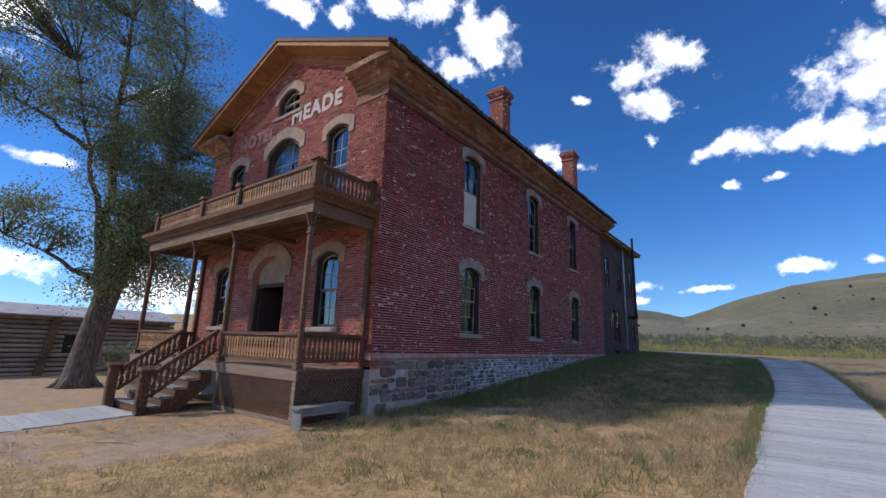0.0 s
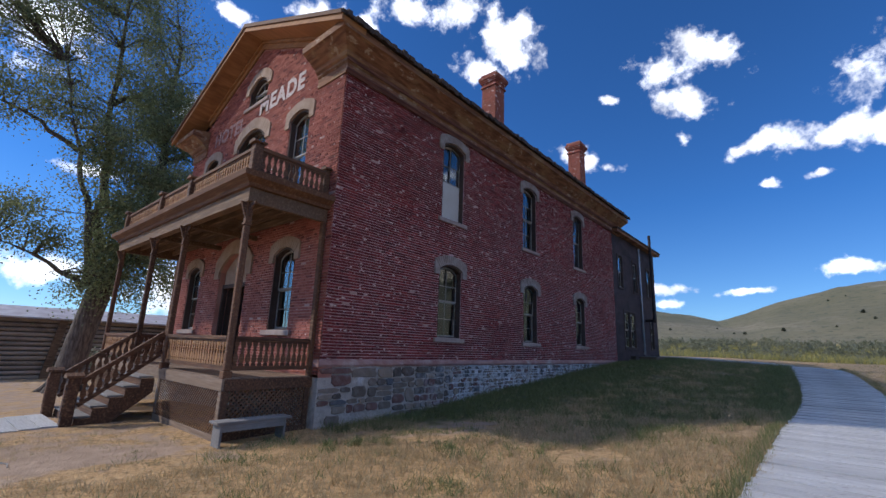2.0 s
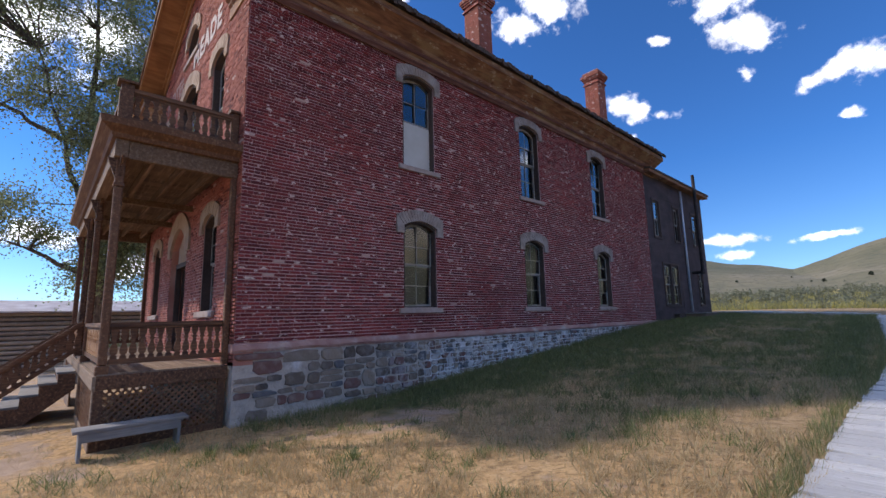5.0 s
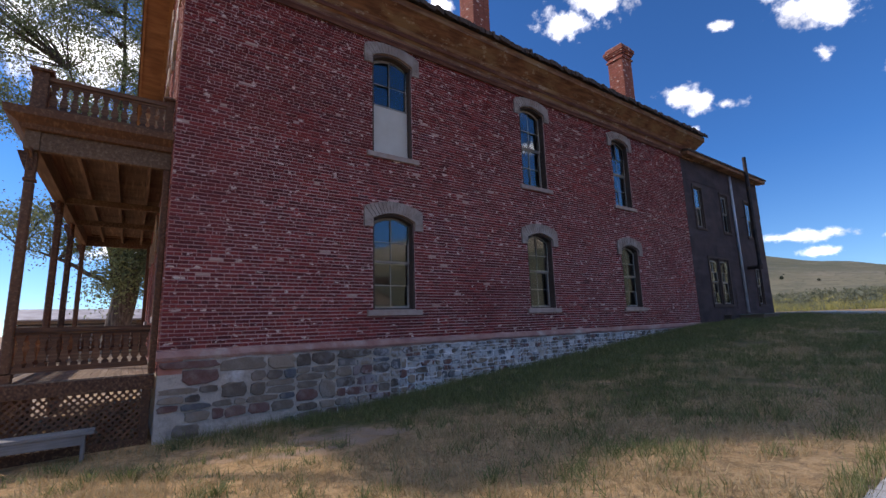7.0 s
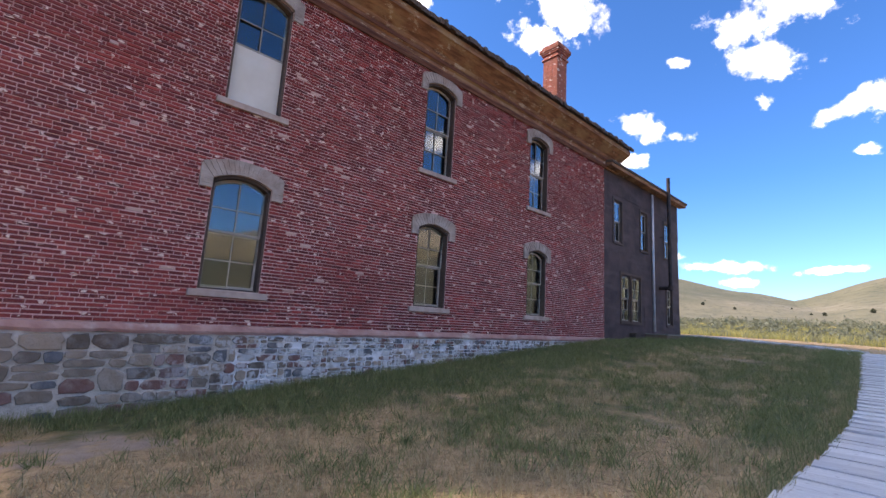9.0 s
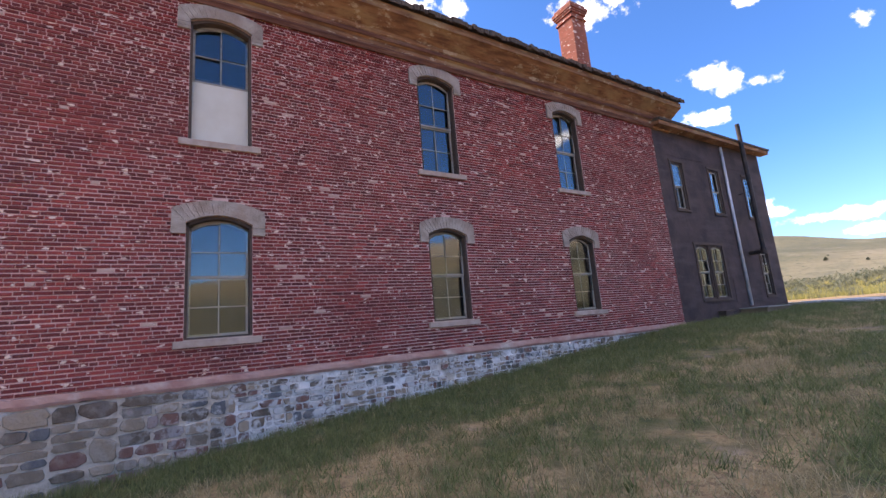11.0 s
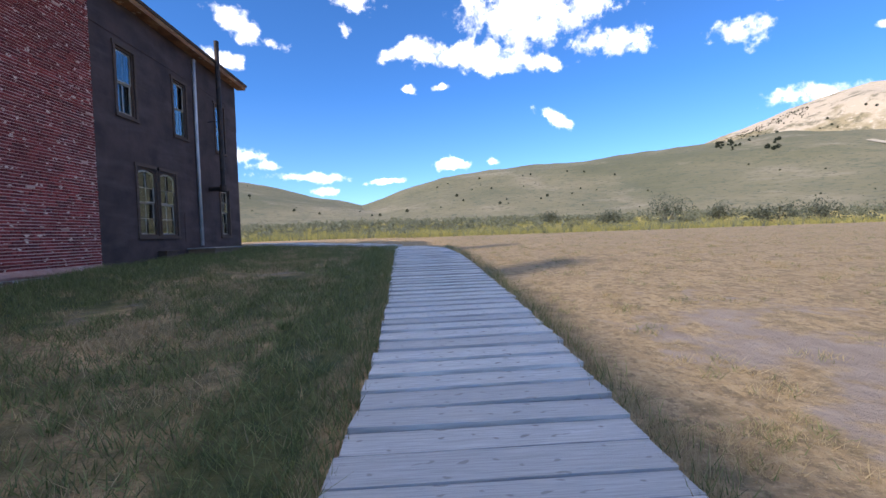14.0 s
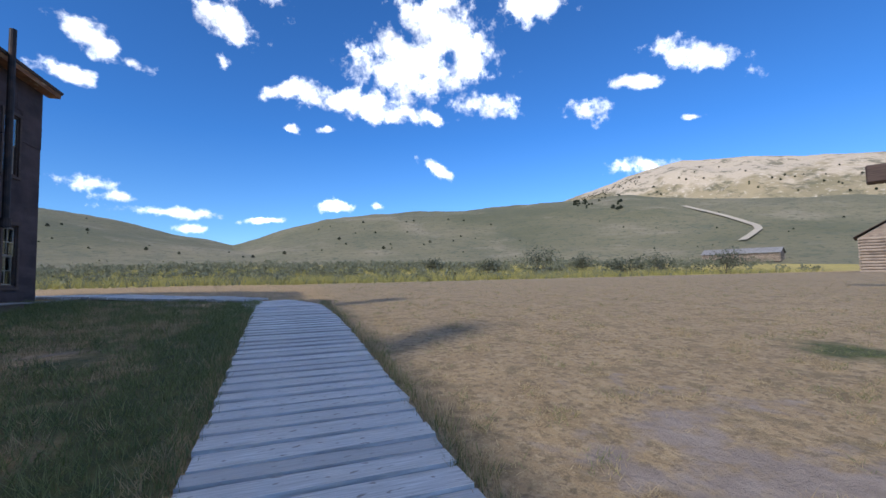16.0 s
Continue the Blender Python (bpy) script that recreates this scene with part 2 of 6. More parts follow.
M_POINT = k.colour(c).bump(k.noise(12, 6), 0.03).m
k = Mat("hood moulding plaster", 0.9)
c = k.mix(k.ramp(k.noise(4, 5), 0.35, 0.65), (0.26, 0.205, 0.17), (0.41, 0.345, 0.30))
c = k.mix(k.ramp(k.noise(1.5, 4), 0.5, 0.7, 0, 0.7), c, (0.36, 0.25, 0.20))
M_HOOD = k.colour(c).bump(k.noise(25, 5), 0.008).m
k = Mat("tan plaster", 0.9)
c = k.mix(k.ramp(k.noise(3, 5), 0.35, 0.65), (0.38, 0.26, 0.175), (0.48, 0.35, 0.255))
M_TAN = k.colour(c).bump(k.noise(25, 5), 0.006).m
k = Mat("sill stone", 0.85)
c = k.mix(k.ramp(k.noise(5, 5), 0.35, 0.65), (0.33, 0.24, 0.20), (0.44, 0.345, 0.295))
M_SILL = k.colour(c).bump(k.noise(25, 5), 0.005).m
M_DARKWOOD = wood_mat("dark brown window wood", (0.035, 0.022, 0.017), (0.10, 0.065, 0.05))
M_SASH = wood_mat("weathered cream sash", (0.22, 0.19, 0.155), (0.42, 0.385, 0.33))
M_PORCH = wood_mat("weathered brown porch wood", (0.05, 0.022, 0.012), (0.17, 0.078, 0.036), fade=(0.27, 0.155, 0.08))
# front balusters: colour raised to a brighter orange to look sunlit
M_BALUSTER = wood_mat("sunlit orange-brown baluster wood", (0.15, 0.062, 0.026), (0.44, 0.235, 0.10), along=(9, 9, 1.2), fade=(0.52, 0.34, 0.17))
M_CROWN = wood_mat("dark brown rake moulding", (0.07, 0.032, 0.016), (0.17, 0.085, 0.042))
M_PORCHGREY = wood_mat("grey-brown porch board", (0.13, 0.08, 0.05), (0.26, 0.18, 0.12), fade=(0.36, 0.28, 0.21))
M_CORNICE = wood_mat("orange-brown cornice wood", (0.26, 0.115, 0.045), (0.45, 0.225, 0.09), along=(0.5, 0.5, 6), fade=(0.34, 0.16, 0.06))
k = Mat("peeling faded cornice wood", 0.85)
grain = k.noise(3.0, 6, (0.5, 0.6, 7))
c = k.mix(k.ramp(grain, 0.35, 0.68), (0.15, 0.064, 0.03), (0.35, 0.165, 0.078))
c = k.mix(k.ramp(k.noise(1.6, 5, (1, 0.5, 2), 0.65), 0.50, 0.62, 0, 0.8), c, (0.36, 0.22, 0.105))
c = k.mix(k.ramp(k.noise(3.4, 5, (1, 0.7, 2), 0.7), 0.58, 0.64, 0, 0.85), c, (0.50, 0.38, 0.26))
c = k.mix(k.ramp(k.noise(0.8, 4), 0.52, 0.68, 0, 0.35), c, (0.10, 0.045, 0.025))
M_CORNICESIDE = k.colour(c).bump(grain, 0.006, 0.6).m
M_BEDMOULD = wood_mat("dark red bed moulding", (0.075, 0.024, 0.016), (0.19, 0.07, 0.042), along=(0.5, 0.5, 8), fade=(0.30, 0.16, 0.10))
k = Mat("old roof shingle", 0.95)
c = k.mix(k.ramp(k.noise(5, 5, (1, 6, 1)), 0.35, 0.65), (0.045, 0.03, 0.024), (0.12, 0.085, 0.065))
M_ROOF = k.colour(c).bump(k.noise(8, 5, (1, 6, 1)), 0.02).m
M_BENCH = wood_mat("silver-grey weathered bench wood", (0.14, 0.13, 0.122), (0.31, 0.29, 0.27), along=(9, 0.6, 9))
k = Mat("silver-grey boardwalk plank", 0.7)
grain = k.noise(4.0, 7, (0.6, 14, 8), 0.65)
c = k.mix(k.ramp(grain, 0.36, 0.6), (0.38, 0.37, 0.355), (0.70, 0.685, 0.665))
c = k.mix(k.ramp(k.noise(2.0, 5, (0.5, 3, 3)), 0.45, 0.7, 0, 0.5), c, (0.50, 0.47, 0.43))
c = k.mix(k.ramp(k.noise(9, 1, (0.8, 1.4, 1)), 0.655, 0.70, 0, 0.85), c, (0.20, 0.17, 0.145))
c = k.mix(k.ramp(k.random(), 0, 1, 0.0, 0.6), c, (0.33, 0.32, 0.31))
M_PLANK = k.colour(c).bump(grain, 0.012, 0.8).m
k = Mat("window glass", 0.03)
k.b.inputs["Transmission Weight"].default_value, k.b.inputs["IOR"].default_value = 1.0, 1.75
k.b.inputs["Base Color"].default_value = (0.75, 0.85, 0.85, 1)
M_GLASS = k.bump(k.noise(2.2, 2), 0.006, 0.04).m
k = Mat("tar paper", 0.85)
c = k.mix(k.ramp(k.noise(1.1, 5), 0.35, 0.65), (0.032, 0.021, 0.023), (0.075, 0.047, 0.045))
c = k.mix(k.ramp(k.noise(0.5, 5, (1, 1, 5)), 0.5, 0.7, 0, 0.7), c, (0.10, 0.072, 0.07))
M_TAR = k.colour(c).bump(k.noise(6, 6), 0.012).m
k = Mat("galvanised pipe", 0.55, 0.35)
M_PIPE = k.colour(k.mix(k.ramp(k.noise(4, 4), 0.35, 0.65), (0.42, 0.43, 0.45), (0.58, 0.58, 0.6))).m
k = Mat("rusty black stovepipe", 0.6, 0.4)
M_STOVE = k.colour(k.mix(k.ramp(k.noise(3, 5), 0.4, 0.7), (0.02, 0.018, 0.018), (0.07, 0.045, 0.038))).m
k = Mat("dark room plaster", 0.95)
M_ROOM = k.colour(k.mix(k.noise(2, 3), (0.10, 0.085, 0.07), (0.17, 0.14, 0.11))).m
k = Mat("white paint lettering", 0.9)
c = k.mix(k.ramp(k.noise(30, 4), 0.40, 0.6), (0.50, 0.37, 0.32), (0.70, 0.62, 0.57))
M_LETTER = k.colour(c).m
k = Mat("faded lettering", 0.9)
M_FADED = k.colour(k.mix(k.ramp(k.noise(14, 4), 0.40, 0.6), (0.27, 0.11, 0.09), (0.42, 0.27, 0.235))).m
k = Mat("white board", 0.8)
M_BOARD = k.colour(k.mix(k.ramp(k.noise(1.6, 4), 0.35, 0.7), (0.58, 0.54, 0.46), (0.66, 0.63, 0.56))).m
# ground: R of the attribute is greenness, G bare dirt, B yellow meadow, alpha a tint from bright warm yard to duller
# lawn and field
k = Mat("meadow ground", 0.97)
cov = k.attr("cover")
c = k.mix(k.ramp(k.noise(1.1, 6), 0.35, 0.65), (0.45, 0.325, 0.18), (0.36, 0.255, 0.14))
c = k.mix(k.ramp(k.noise(7, 5), 0.45, 0.7, 0, 0.8), c, (0.52, 0.40, 0.25))
c = k.mix(k.ramp(k.noise(2.6, 5), 0.53, 0.66, 0, 0.6), c, (0.17, 0.13, 0.065))
c = k.mix(k.ramp(k.noise(5.5, 4, rough=0.7), 0.52, 0.64, 0, 0.6), c, (0.20, 0.14, 0.075))
c = k.mix(k.ramp(k.noise(11, 5, rough=0.7), 0.50, 0.62, 0, 0.7), c, (0.20, 0.145, 0.08))
c = k.mix(k.ramp(k.noise(30, 4, rough=0.7), 0.54, 0.66, 0, 0.6), c, (0.56, 0.44, 0.28))
dirt = k.mix(k.ramp(k.noise(3, 6), 0.35, 0.65), (0.30, 0.24, 0.20), (0.39, 0.32, 0.275))
c = k.mix(k.ramp(k.math("ADD", cov[1], k.math("MULTIPLY", k.math("SUBTRACT", k.noise(1.7, 6), 0.5), 1.4)), 0.42, 0.6), c, dirt)
green = k.mix(k.ramp(k.noise(4, 5), 0.35, 0.65), (0.055, 0.075, 0.022), (0.13, 0.13, 0.045))
c = k.mix(k.ramp(k.math("ADD", cov[0], k.math("MULTIPLY", k.math("SUBTRACT", k.noise(1.4, 6), 0.5), 1.2)), 0.35, 0.75), c, green)
yel = k.mix(k.ramp(k.noise(0.25, 6, (1, 3, 1)), 0.38, 0.62), (0.44, 0.38, 0.125), (0.30, 0.275, 0.095))
c = k.mix(cov[2], c, yel)
region_tint = k.n.new("ShaderNodeAttribute")
region_tint.attribute_name = "cover"
c = k.mix(1.0, c, k.mix(region_tint.outputs["Alpha"], (1.26, 1.08, 0.84), (0.74, 0.73, 0.70)), "MULTIPLY")
M_GROUND = k.colour(c).bump(k.noise(9, 6), 0.05).bump(k.noise(45, 4), 0.02).m


def blade_mat(name, a, b):
    k = Mat(name, 0.75)
    c = k.mix(k.island(), a, b)
    k.colour(c)
    tl = k.n.new("ShaderNodeBsdfTranslucent")
    k.l.new(c, tl.inputs["Color"])
    ms = k.n.new("ShaderNodeMixShader")
    ms.inputs[0].default_value = 0.4
    k.l.new(k.b.outputs[0], ms.inputs[1])
    k.l.new(tl.outputs[0], ms.inputs[2])
    k.l.new(ms.outputs[0], k.n["Material Output"].inputs["Surface"])
    return k.m


M_DRY = blade_mat("dry grass blades", (0.36, 0.27, 0.14), (0.52, 0.41, 0.235))
M_GREEN = blade_mat("green grass blades", (0.105, 0.135, 0.042), (0.28, 0.29, 0.12))
M_SAGE = blade_mat("sagebrush leaves", (0.13, 0.14, 0.085), (0.27, 0.27, 0.18))
M_YELLOW = blade_mat("yellow meadow grass", (0.48, 0.415, 0.13), (0.30, 0.29, 0.10))
M_LEAF = blade_mat("cottonwood leaves", (0.15, 0.18, 0.08), (0.33, 0.36, 0.18))
M_BUSH = blade_mat("grey-green bush leaves", (0.07, 0.08, 0.05), (0.17, 0.175, 0.12))
M_JUNIPER = blade_mat("juniper foliage", (0.02, 0.03, 0.014), (0.05, 0.06, 0.03))
k = Mat("cottonwood bark", 0.95)
bk = k.noise(5, 6, (2.5, 2.5, 0.5))
M_BARK = k.colour(k.mix(k.ramp(bk, 0.35, 0.65), (0.07, 0.05, 0.038), (0.20, 0.16, 0.125))).bump(bk, 0.06).m
M_LOG = wood_mat("weathered log", (0.19, 0.14, 0.10), (0.42, 0.33, 0.25), along=(9, 0.5, 9))
k = Mat("log chinking", 0.95)
M_CHINK = k.colour(k.mix(k.noise(5, 4), (0.02, 0.016, 0.013), (0.06, 0.048, 0.038))).m
k = Mat("pale tin roof", 0.6, 0.2)
M_TIN = k.colour(k.mix(k.ramp(k.noise(1.2, 5), 0.35, 0.65), (0.42, 0.36, 0.34), (0.58, 0.54, 0.52))).m
k = Mat("dry hillside", 0.97)
c = k.mix(k.ramp(k.noise(0.012, 6), 0.35, 0.65), (0.215, 0.185, 0.105), (0.115, 0.112, 0.056))
c = k.mix(k.ramp(k.noise(0.12, 6, rough=0.7), 0.5, 0.66, 0, 0.75), c, (0.10, 0.105, 0.06))
c = k.mix(k.ramp(k.noise(0.03, 5, rough=0.65), 0.54, 0.66, 0, 0.7), c, (0.285, 0.24, 0.155))
c = k.mix(k.ramp(k.noise(0.5, 2), 0.60, 0.66, 0, 0.85), c, (0.075, 0.08, 0.045))
c = k.mix(k.ramp(k.noise(0.22, 4, rough=0.7), 0.56, 0.66, 0, 0.7), c, (0.10, 0.10, 0.055))
M_HILL = k.colour(c).bump(k.noise(0.15, 6), 1.2, 0.6).m
k = Mat("rocky mountainside", 0.97)
c = k.mix(k.ramp(k.noise(0.015, 6), 0.4, 0.6), (0.36, 0.285, 0.165), (0.22, 0.185, 0.10))
zz = k.n.new("ShaderNodeSeparateXYZ")
k.l.new(k.pos, zz.inputs[0])
hi = k.math("ADD", k.ramp(zz.outputs[2], 70, 125), k.ramp(k.noise(0.02, 6, rough=0.7), 0.3, 0.7, -0.6, 0.6))
c = k.mix(k.ramp(hi, 0.5, 0.8), c, (0.52, 0.42, 0.30))
c = k.mix(k.ramp(k.noise(0.05, 6, rough=0.75), 0.52, 0.60, 0, 0.8), c, (0.13, 0.12, 0.07))
c = k.mix(k.ramp(k.noise(0.16, 4, rough=0.75), 0.58, 0.66, 0, 0.8), c, (0.62, 0.52, 0.40))
M_ROCK = k.colour(c).bump(k.noise(0.1, 6), 2.5, 0.8).m
k = Mat("dirt road", 0.97)
M_ROAD = k.colour(k.mix(k.noise(0.3, 4), (0.40, 0.34, 0.25), (0.48, 0.41, 0.31))).m


# ---- building helpers ----
def thing(name, m, label, category, group="", kind=""):
    ob = new(name)
    ob.matrix_world = m
    return tagged(ob, label, category, group, kind)


def finish(name, bm, material, parent=None, label="", smooth=False):
    me = bpy.data.meshes.new(name)
    bm.normal_update()
    bm.to_mesh(me)
    bm.free()
    me.materials.append(material)
    if smooth:
        for p in me.polygons:
            p.use_smooth = True
    ob = new(name, me)
    if parent:
        ob.parent = parent
    return tagged(ob, label)


part = finish


def raw(name, verts, faces, material, parent=None, slots=None, mats=()):
    """A mesh object from plain lists or arrays, quick for many pieces."""
    me = bpy.data.meshes.new(name)
    me.from_pydata(verts, [], faces)
    for mm in (mats or (material,)):
        me.materials.append(mm)
    if slots is not None:
        me.polygons.foreach_set("material_index", slots)
    ob = new(name, me)
    if parent:
        ob.parent = parent
    return ob


def box(bm, x0, x1, y0, y1, z0, z1, bevel=0.0, jitter=0.0):
    pts = [(x, y, z) for x in (x0, x1) for y in (y0, y1) for z in (z0, z1)]
    v = [bm.verts.new([q + random.uniform(-jitter, jitter) for q in p]) for p in pts]
    f = [bm.faces.new([v[i] for i in q]) for q in ((0, 1, 3, 2), (4, 6, 7, 5), (0, 4, 5, 1), (2, 3, 7, 6), (0, 2, 6, 4), (1, 5, 7, 3))]
    if bevel:
        bmesh.ops.bevel(bm, geom=list({e for g in f for e in g.edges}), offset=bevel, segments=1, affect="EDGES")


def prism(bm, outline, depth0, depth1, axis="y"):
    """An outline in (u, v) pushed through from depth0 to depth1 along y (u = x, v = z) or along x (u = y, v = z)."""
    at = (lambda u, v, d: (u, d, v)) if axis == "y" else (lambda u, v, d: (d, u, v))
    a = [bm.verts.new(at(u, v, depth0)) for u, v in outline]
    b = [bm.verts.new(at(u, v, depth1)) for u, v in outline]
    n = len(a)
    bm.faces.new(a)
    bm.faces.new(b[::-1])
    for i in range(n):
        bm.faces.new((a[i], b[i], b[(i + 1) % n], a[(i + 1) % n]))
    bmesh.ops.recalc_face_normals(bm, faces=bm.faces)


def beam(bm, p, q, w, h):
    """A squared timber from p to q, w wide and h deep."""
    p, q = Vector(p), Vector(q)
    d = (q - p).normalized()
    s = d.cross(Vector((0, 0, 1)))
    s = (s if s.length > 1e-4 else Vector((1, 0, 0))).normalized() * w / 2
    u = s.cross(d).normalized() * h / 2
    v = [bm.verts.new(e + a * s + b * u) for e in (p, q) for a, b in ((-1, -1), (1, -1), (1, 1), (-1, 1))]
    for f in ((3, 2, 1, 0), (4, 5, 6, 7), (0, 1, 5, 4), (1, 2, 6, 5), (2, 3, 7, 6), (3, 0, 4, 7)):
        bm.faces.new([v[i] for i in f])


def tube(bm, pts, radii, sides=10, cap=True):
    """A round limb through pts, with a radius at each."""
    rings, last = [], None
    for i, p in enumerate(pts):
        p = Vector(p)
        d = (Vector(pts[min(i + 1, len(pts) - 1)]) - Vector(pts[max(i - 1, 0)])).normalized()
        s = d.cross(Vector((0.31, 0.87, 0.13)) if last is None else last)
        s = (s if s.length > 1e-3 else d.cross(Vector((1, 0, 0)))).normalized()
        t = d.cross(s)
        last = t if last is None else last
        rings.append([bm.verts.new(p + (s * math.cos(a) + t * math.sin(a)) * radii[i]) for a in [2 * math.pi * k / sides for k in range(sides)]])
    for r0, r1 in zip(rings, rings[1:]):
        off = min(range(sides), key=lambda o: (r1[o].co - r0[0].co).length)
        for k in range(sides):
            try:
                bm.faces.new((r0[k], r0[(k + 1) % sides], r1[(k + 1 + off) % sides], r1[(k + off) % sides]))
            except ValueError:
                pass
    if cap:
        bm.faces.new(rings[0][::-1])
        bm.faces.new(rings[-1])


def curve_at(pairs, v):
    if v <= pairs[0][0]:
        return pairs[0][1]
    for (a, x), (b, y) in zip(pairs, pairs[1:]):
        if v <= b:
            return x + (y - x) * (v - a) / (b - a)
    return pairs[-1][1]


def smooth01(a, b, v):
    t = min(1, max(0, (v - a) / (b - a)))
    return t * t * (3 - 2 * t)


# ---- ground ----
G_WALL = [(-20, .05), (0, .12), (7, .2), (8.5, .24), (10.4, .29), (12.9, .53), (16.3, .8), (21.6, 1.22), (25.3, 1.5), (33.5, 1.82), (45, 1.95)]
G_MID = [(-20, .2), (4, .22), (8, .36), (12.4, .47), (14.4, .62), (19.5, .98), (22, 1.1), (26, 1.38), (33.5, 1.7), (45, 1.9)]
G_WALK = [(-20, .5), (-2, .52), (2, .58), (8, .62), (12, .67), (15, .72), (17, .74), (18, .82), (20, 1.0), (22, 1.14), (24.5, 1.33), (27, 1.47), (30, 1.53), (33, 1.58), (45, 1.85)]


def ground_z(x, y):
    a, b, c = curve_at(G_WALL, y), curve_at(G_MID, y), curve_at(G_WALK, y)
    if x < -7.7:
        z = a
        z -= 0.72 * smooth01(-9, -27, x) * (1 - smooth01(12, 40, y))
        z -= 0.35 * smooth01(-27, -40, x)
    elif x < -3.5:
        z = a + (b - a) * smooth01(-7.7, -3.5, x)
    elif x < -0.3:
        z = b + (c - b) * smooth01(-3.5, -0.3, x)
    else:
        z = c
    if -9 < y < 33:
        z -= 0.16 * (1 - smooth01(0.45, 0.8, abs(x - 0.78 + 0.05 * max(0, y - 18))))
    far = math.hypot(x, y - 10)
    z += max(0, y - 58) * 0.045 * smooth01(58, 90, y) if far < 400 else 18 * smooth01(58, 90, y)
    z += 0.035 * noise.noise((x * 0.35, y * 0.35, 0)) * smooth01(1.6, 3.0, abs(x - 0.75)) * (1 - smooth01(200, 300, far))
    return z


def spaced(lo, flo, fhi, hi, step, grow):
    v = list(np.arange(flo, fhi + 1e-6, step))
    s, q = step, fhi
    while q < hi:
        s *= grow
        q += s
        v.append(q)
    s, q = step, flo
    while q > lo:
        s *= grow
        q -= s
        v.insert(0, q)
    return v


def cover(x, y):
    """Greenness, bare dirt and meadow at a place."""
    n = noise.noise((x * 0.4, y * 0.4, 3.1))
    wall = (1 - smooth01(0.6, 3.0, x + 7.75)) * smooth01(7.5, 12, y) if x > -7.8 and y < 34 else 0
    strip = math.exp(-((x + 0.75 + 0.05 * max(0, y - 18)) / 0.38) ** 2) * smooth01(12, 19, y) * (0.75 + 0.5 * n) * (1 - smooth01(33, 36, y))
    lawn = 0.42 * smooth01(9, 16, y) * (1 - smooth01(34, 37, y)) if -7.8 < x < -0.2 else 0
    lawn += 0.14 * smooth01(5, 8, y) if -7.8 < x < -1.5 else 0
    redge = 0.35 * math.exp(-((x - 2.0 + 0.04 * max(0, y - 18)) / 0.35) ** 2) * smooth01(12, 16, y)
    green = min(1, wall + strip * 1.1 + lawn + redge + 0.25 * n * (1 if x < 2 else 0.2))
    if 7.5 < x < 10.5 and 19 < y < 23:
        green = max(green, 1 - math.hypot((x - 9) / 1.5, (y - 21) / 1.6))
    dirt = 0.55 * math.exp(-((x - 4.2) / 2.2) ** 2 - ((y - 18.5) / 3.2) ** 2) + (0.55 * math.exp(-((x + 5.4) / 1.1) ** 2 - ((y - 9) / 1.0) ** 2))
    dirt += 0.5 * smooth01(-5, -9, x) * (1 - smooth01(5, 12, y)) + (0.9 if x < 0 else 0.2) * max(0, noise.noise((x * 0.55, y * 0.55, 8.0)) - 0.08)
    yellow = smooth01(52, 58, y - 0.10 * x + 2 * n) if x > -40 else 0
    return green, dirt, yellow


gx, gy = spaced(-2600, -14, 14, 2600, 0.35, 1.13), spaced(-1200, -6, 42, 2600, 0.4, 1.13)
verts = [(x, y, ground_z(x, y)) for y in gy for x in gx]
nx = len(gx)
faces = [(j * nx + i, j * nx + i + 1, (j + 1) * nx + i + 1, (j + 1) * nx + i) for j in range(len(gy) - 1) for i in range(nx - 1)]
ground = raw("ground", verts, faces, M_GROUND)
tagged(ground, "dry tan grass and bare dirt sloping up behind", "ground", kind="structure")
col = ground.data.color_attributes.new("cover", "FLOAT_COLOR", "POINT")
col.data.foreach_set("color", np.array([(*cover(v[0], v[1]), max(smooth01(-1.0, 2.2, v[0]), 0.62 * smooth01(6.5, 11, v[1])) if v[1] < 60 else 0.35) for v in verts], dtype=np.float32).ravel())
for p in ground.data.polygons:
    p.use_smooth = True

# ---- hills: silhouette as (azimuth, elevation) seen from the walk ----
HC = Vector((0.5, 12, 2.0))


def hill(name, label, ridge, r0, r1, material, rough, seed):
    azs = np.arange(ridge[0][0], ridge[-1][0] + 0.01, 0.5)
    steps = 26
    vs, fs = [], []
    for a in azs:
        top = math.tan(radians(curve_at(ridge, a))) * r1
        for s in range(steps + 1):
            f = s / 20.0
            r = r0 + (r1 - r0) * f
            up = smooth01(0, 1, f) ** 0.85 if f <= 1 else 1 - 0.5 * (f - 1)
            x, y = HC.x + r * math.sin(radians(a)), HC.y + r * math.cos(radians(a))
            base = ground_z(x, y) - HC.z - 1.0
            bump = noise.fractal((x * 0.012 + seed, y * 0.012, 0), 1.0, 2.2, 5) * rough * min(1, f * 2) * (0.25 if f > 0.8 else 1)
            bump += noise.fractal((x * 0.05 + seed, y * 0.05, 4), 1.0, 2.2, 4) * rough * 0.12 * min(1, f * 2)
            vs.append((x, y, HC.z + base * (1 - up) + top * up + bump))
    w = steps + 1
    for i in range(len(azs) - 1):
        for s in range(steps):
            fs.append((i * w + s, i * w + s + 1, (i + 1) * w + s + 1, (i + 1) * w + s))
    ob = raw(name, vs, fs, material)
    for p in ob.data.polygons:
        p.use_smooth = True
    return tagged(ob, label, "hill", kind="structure"), ridge, r0, r1


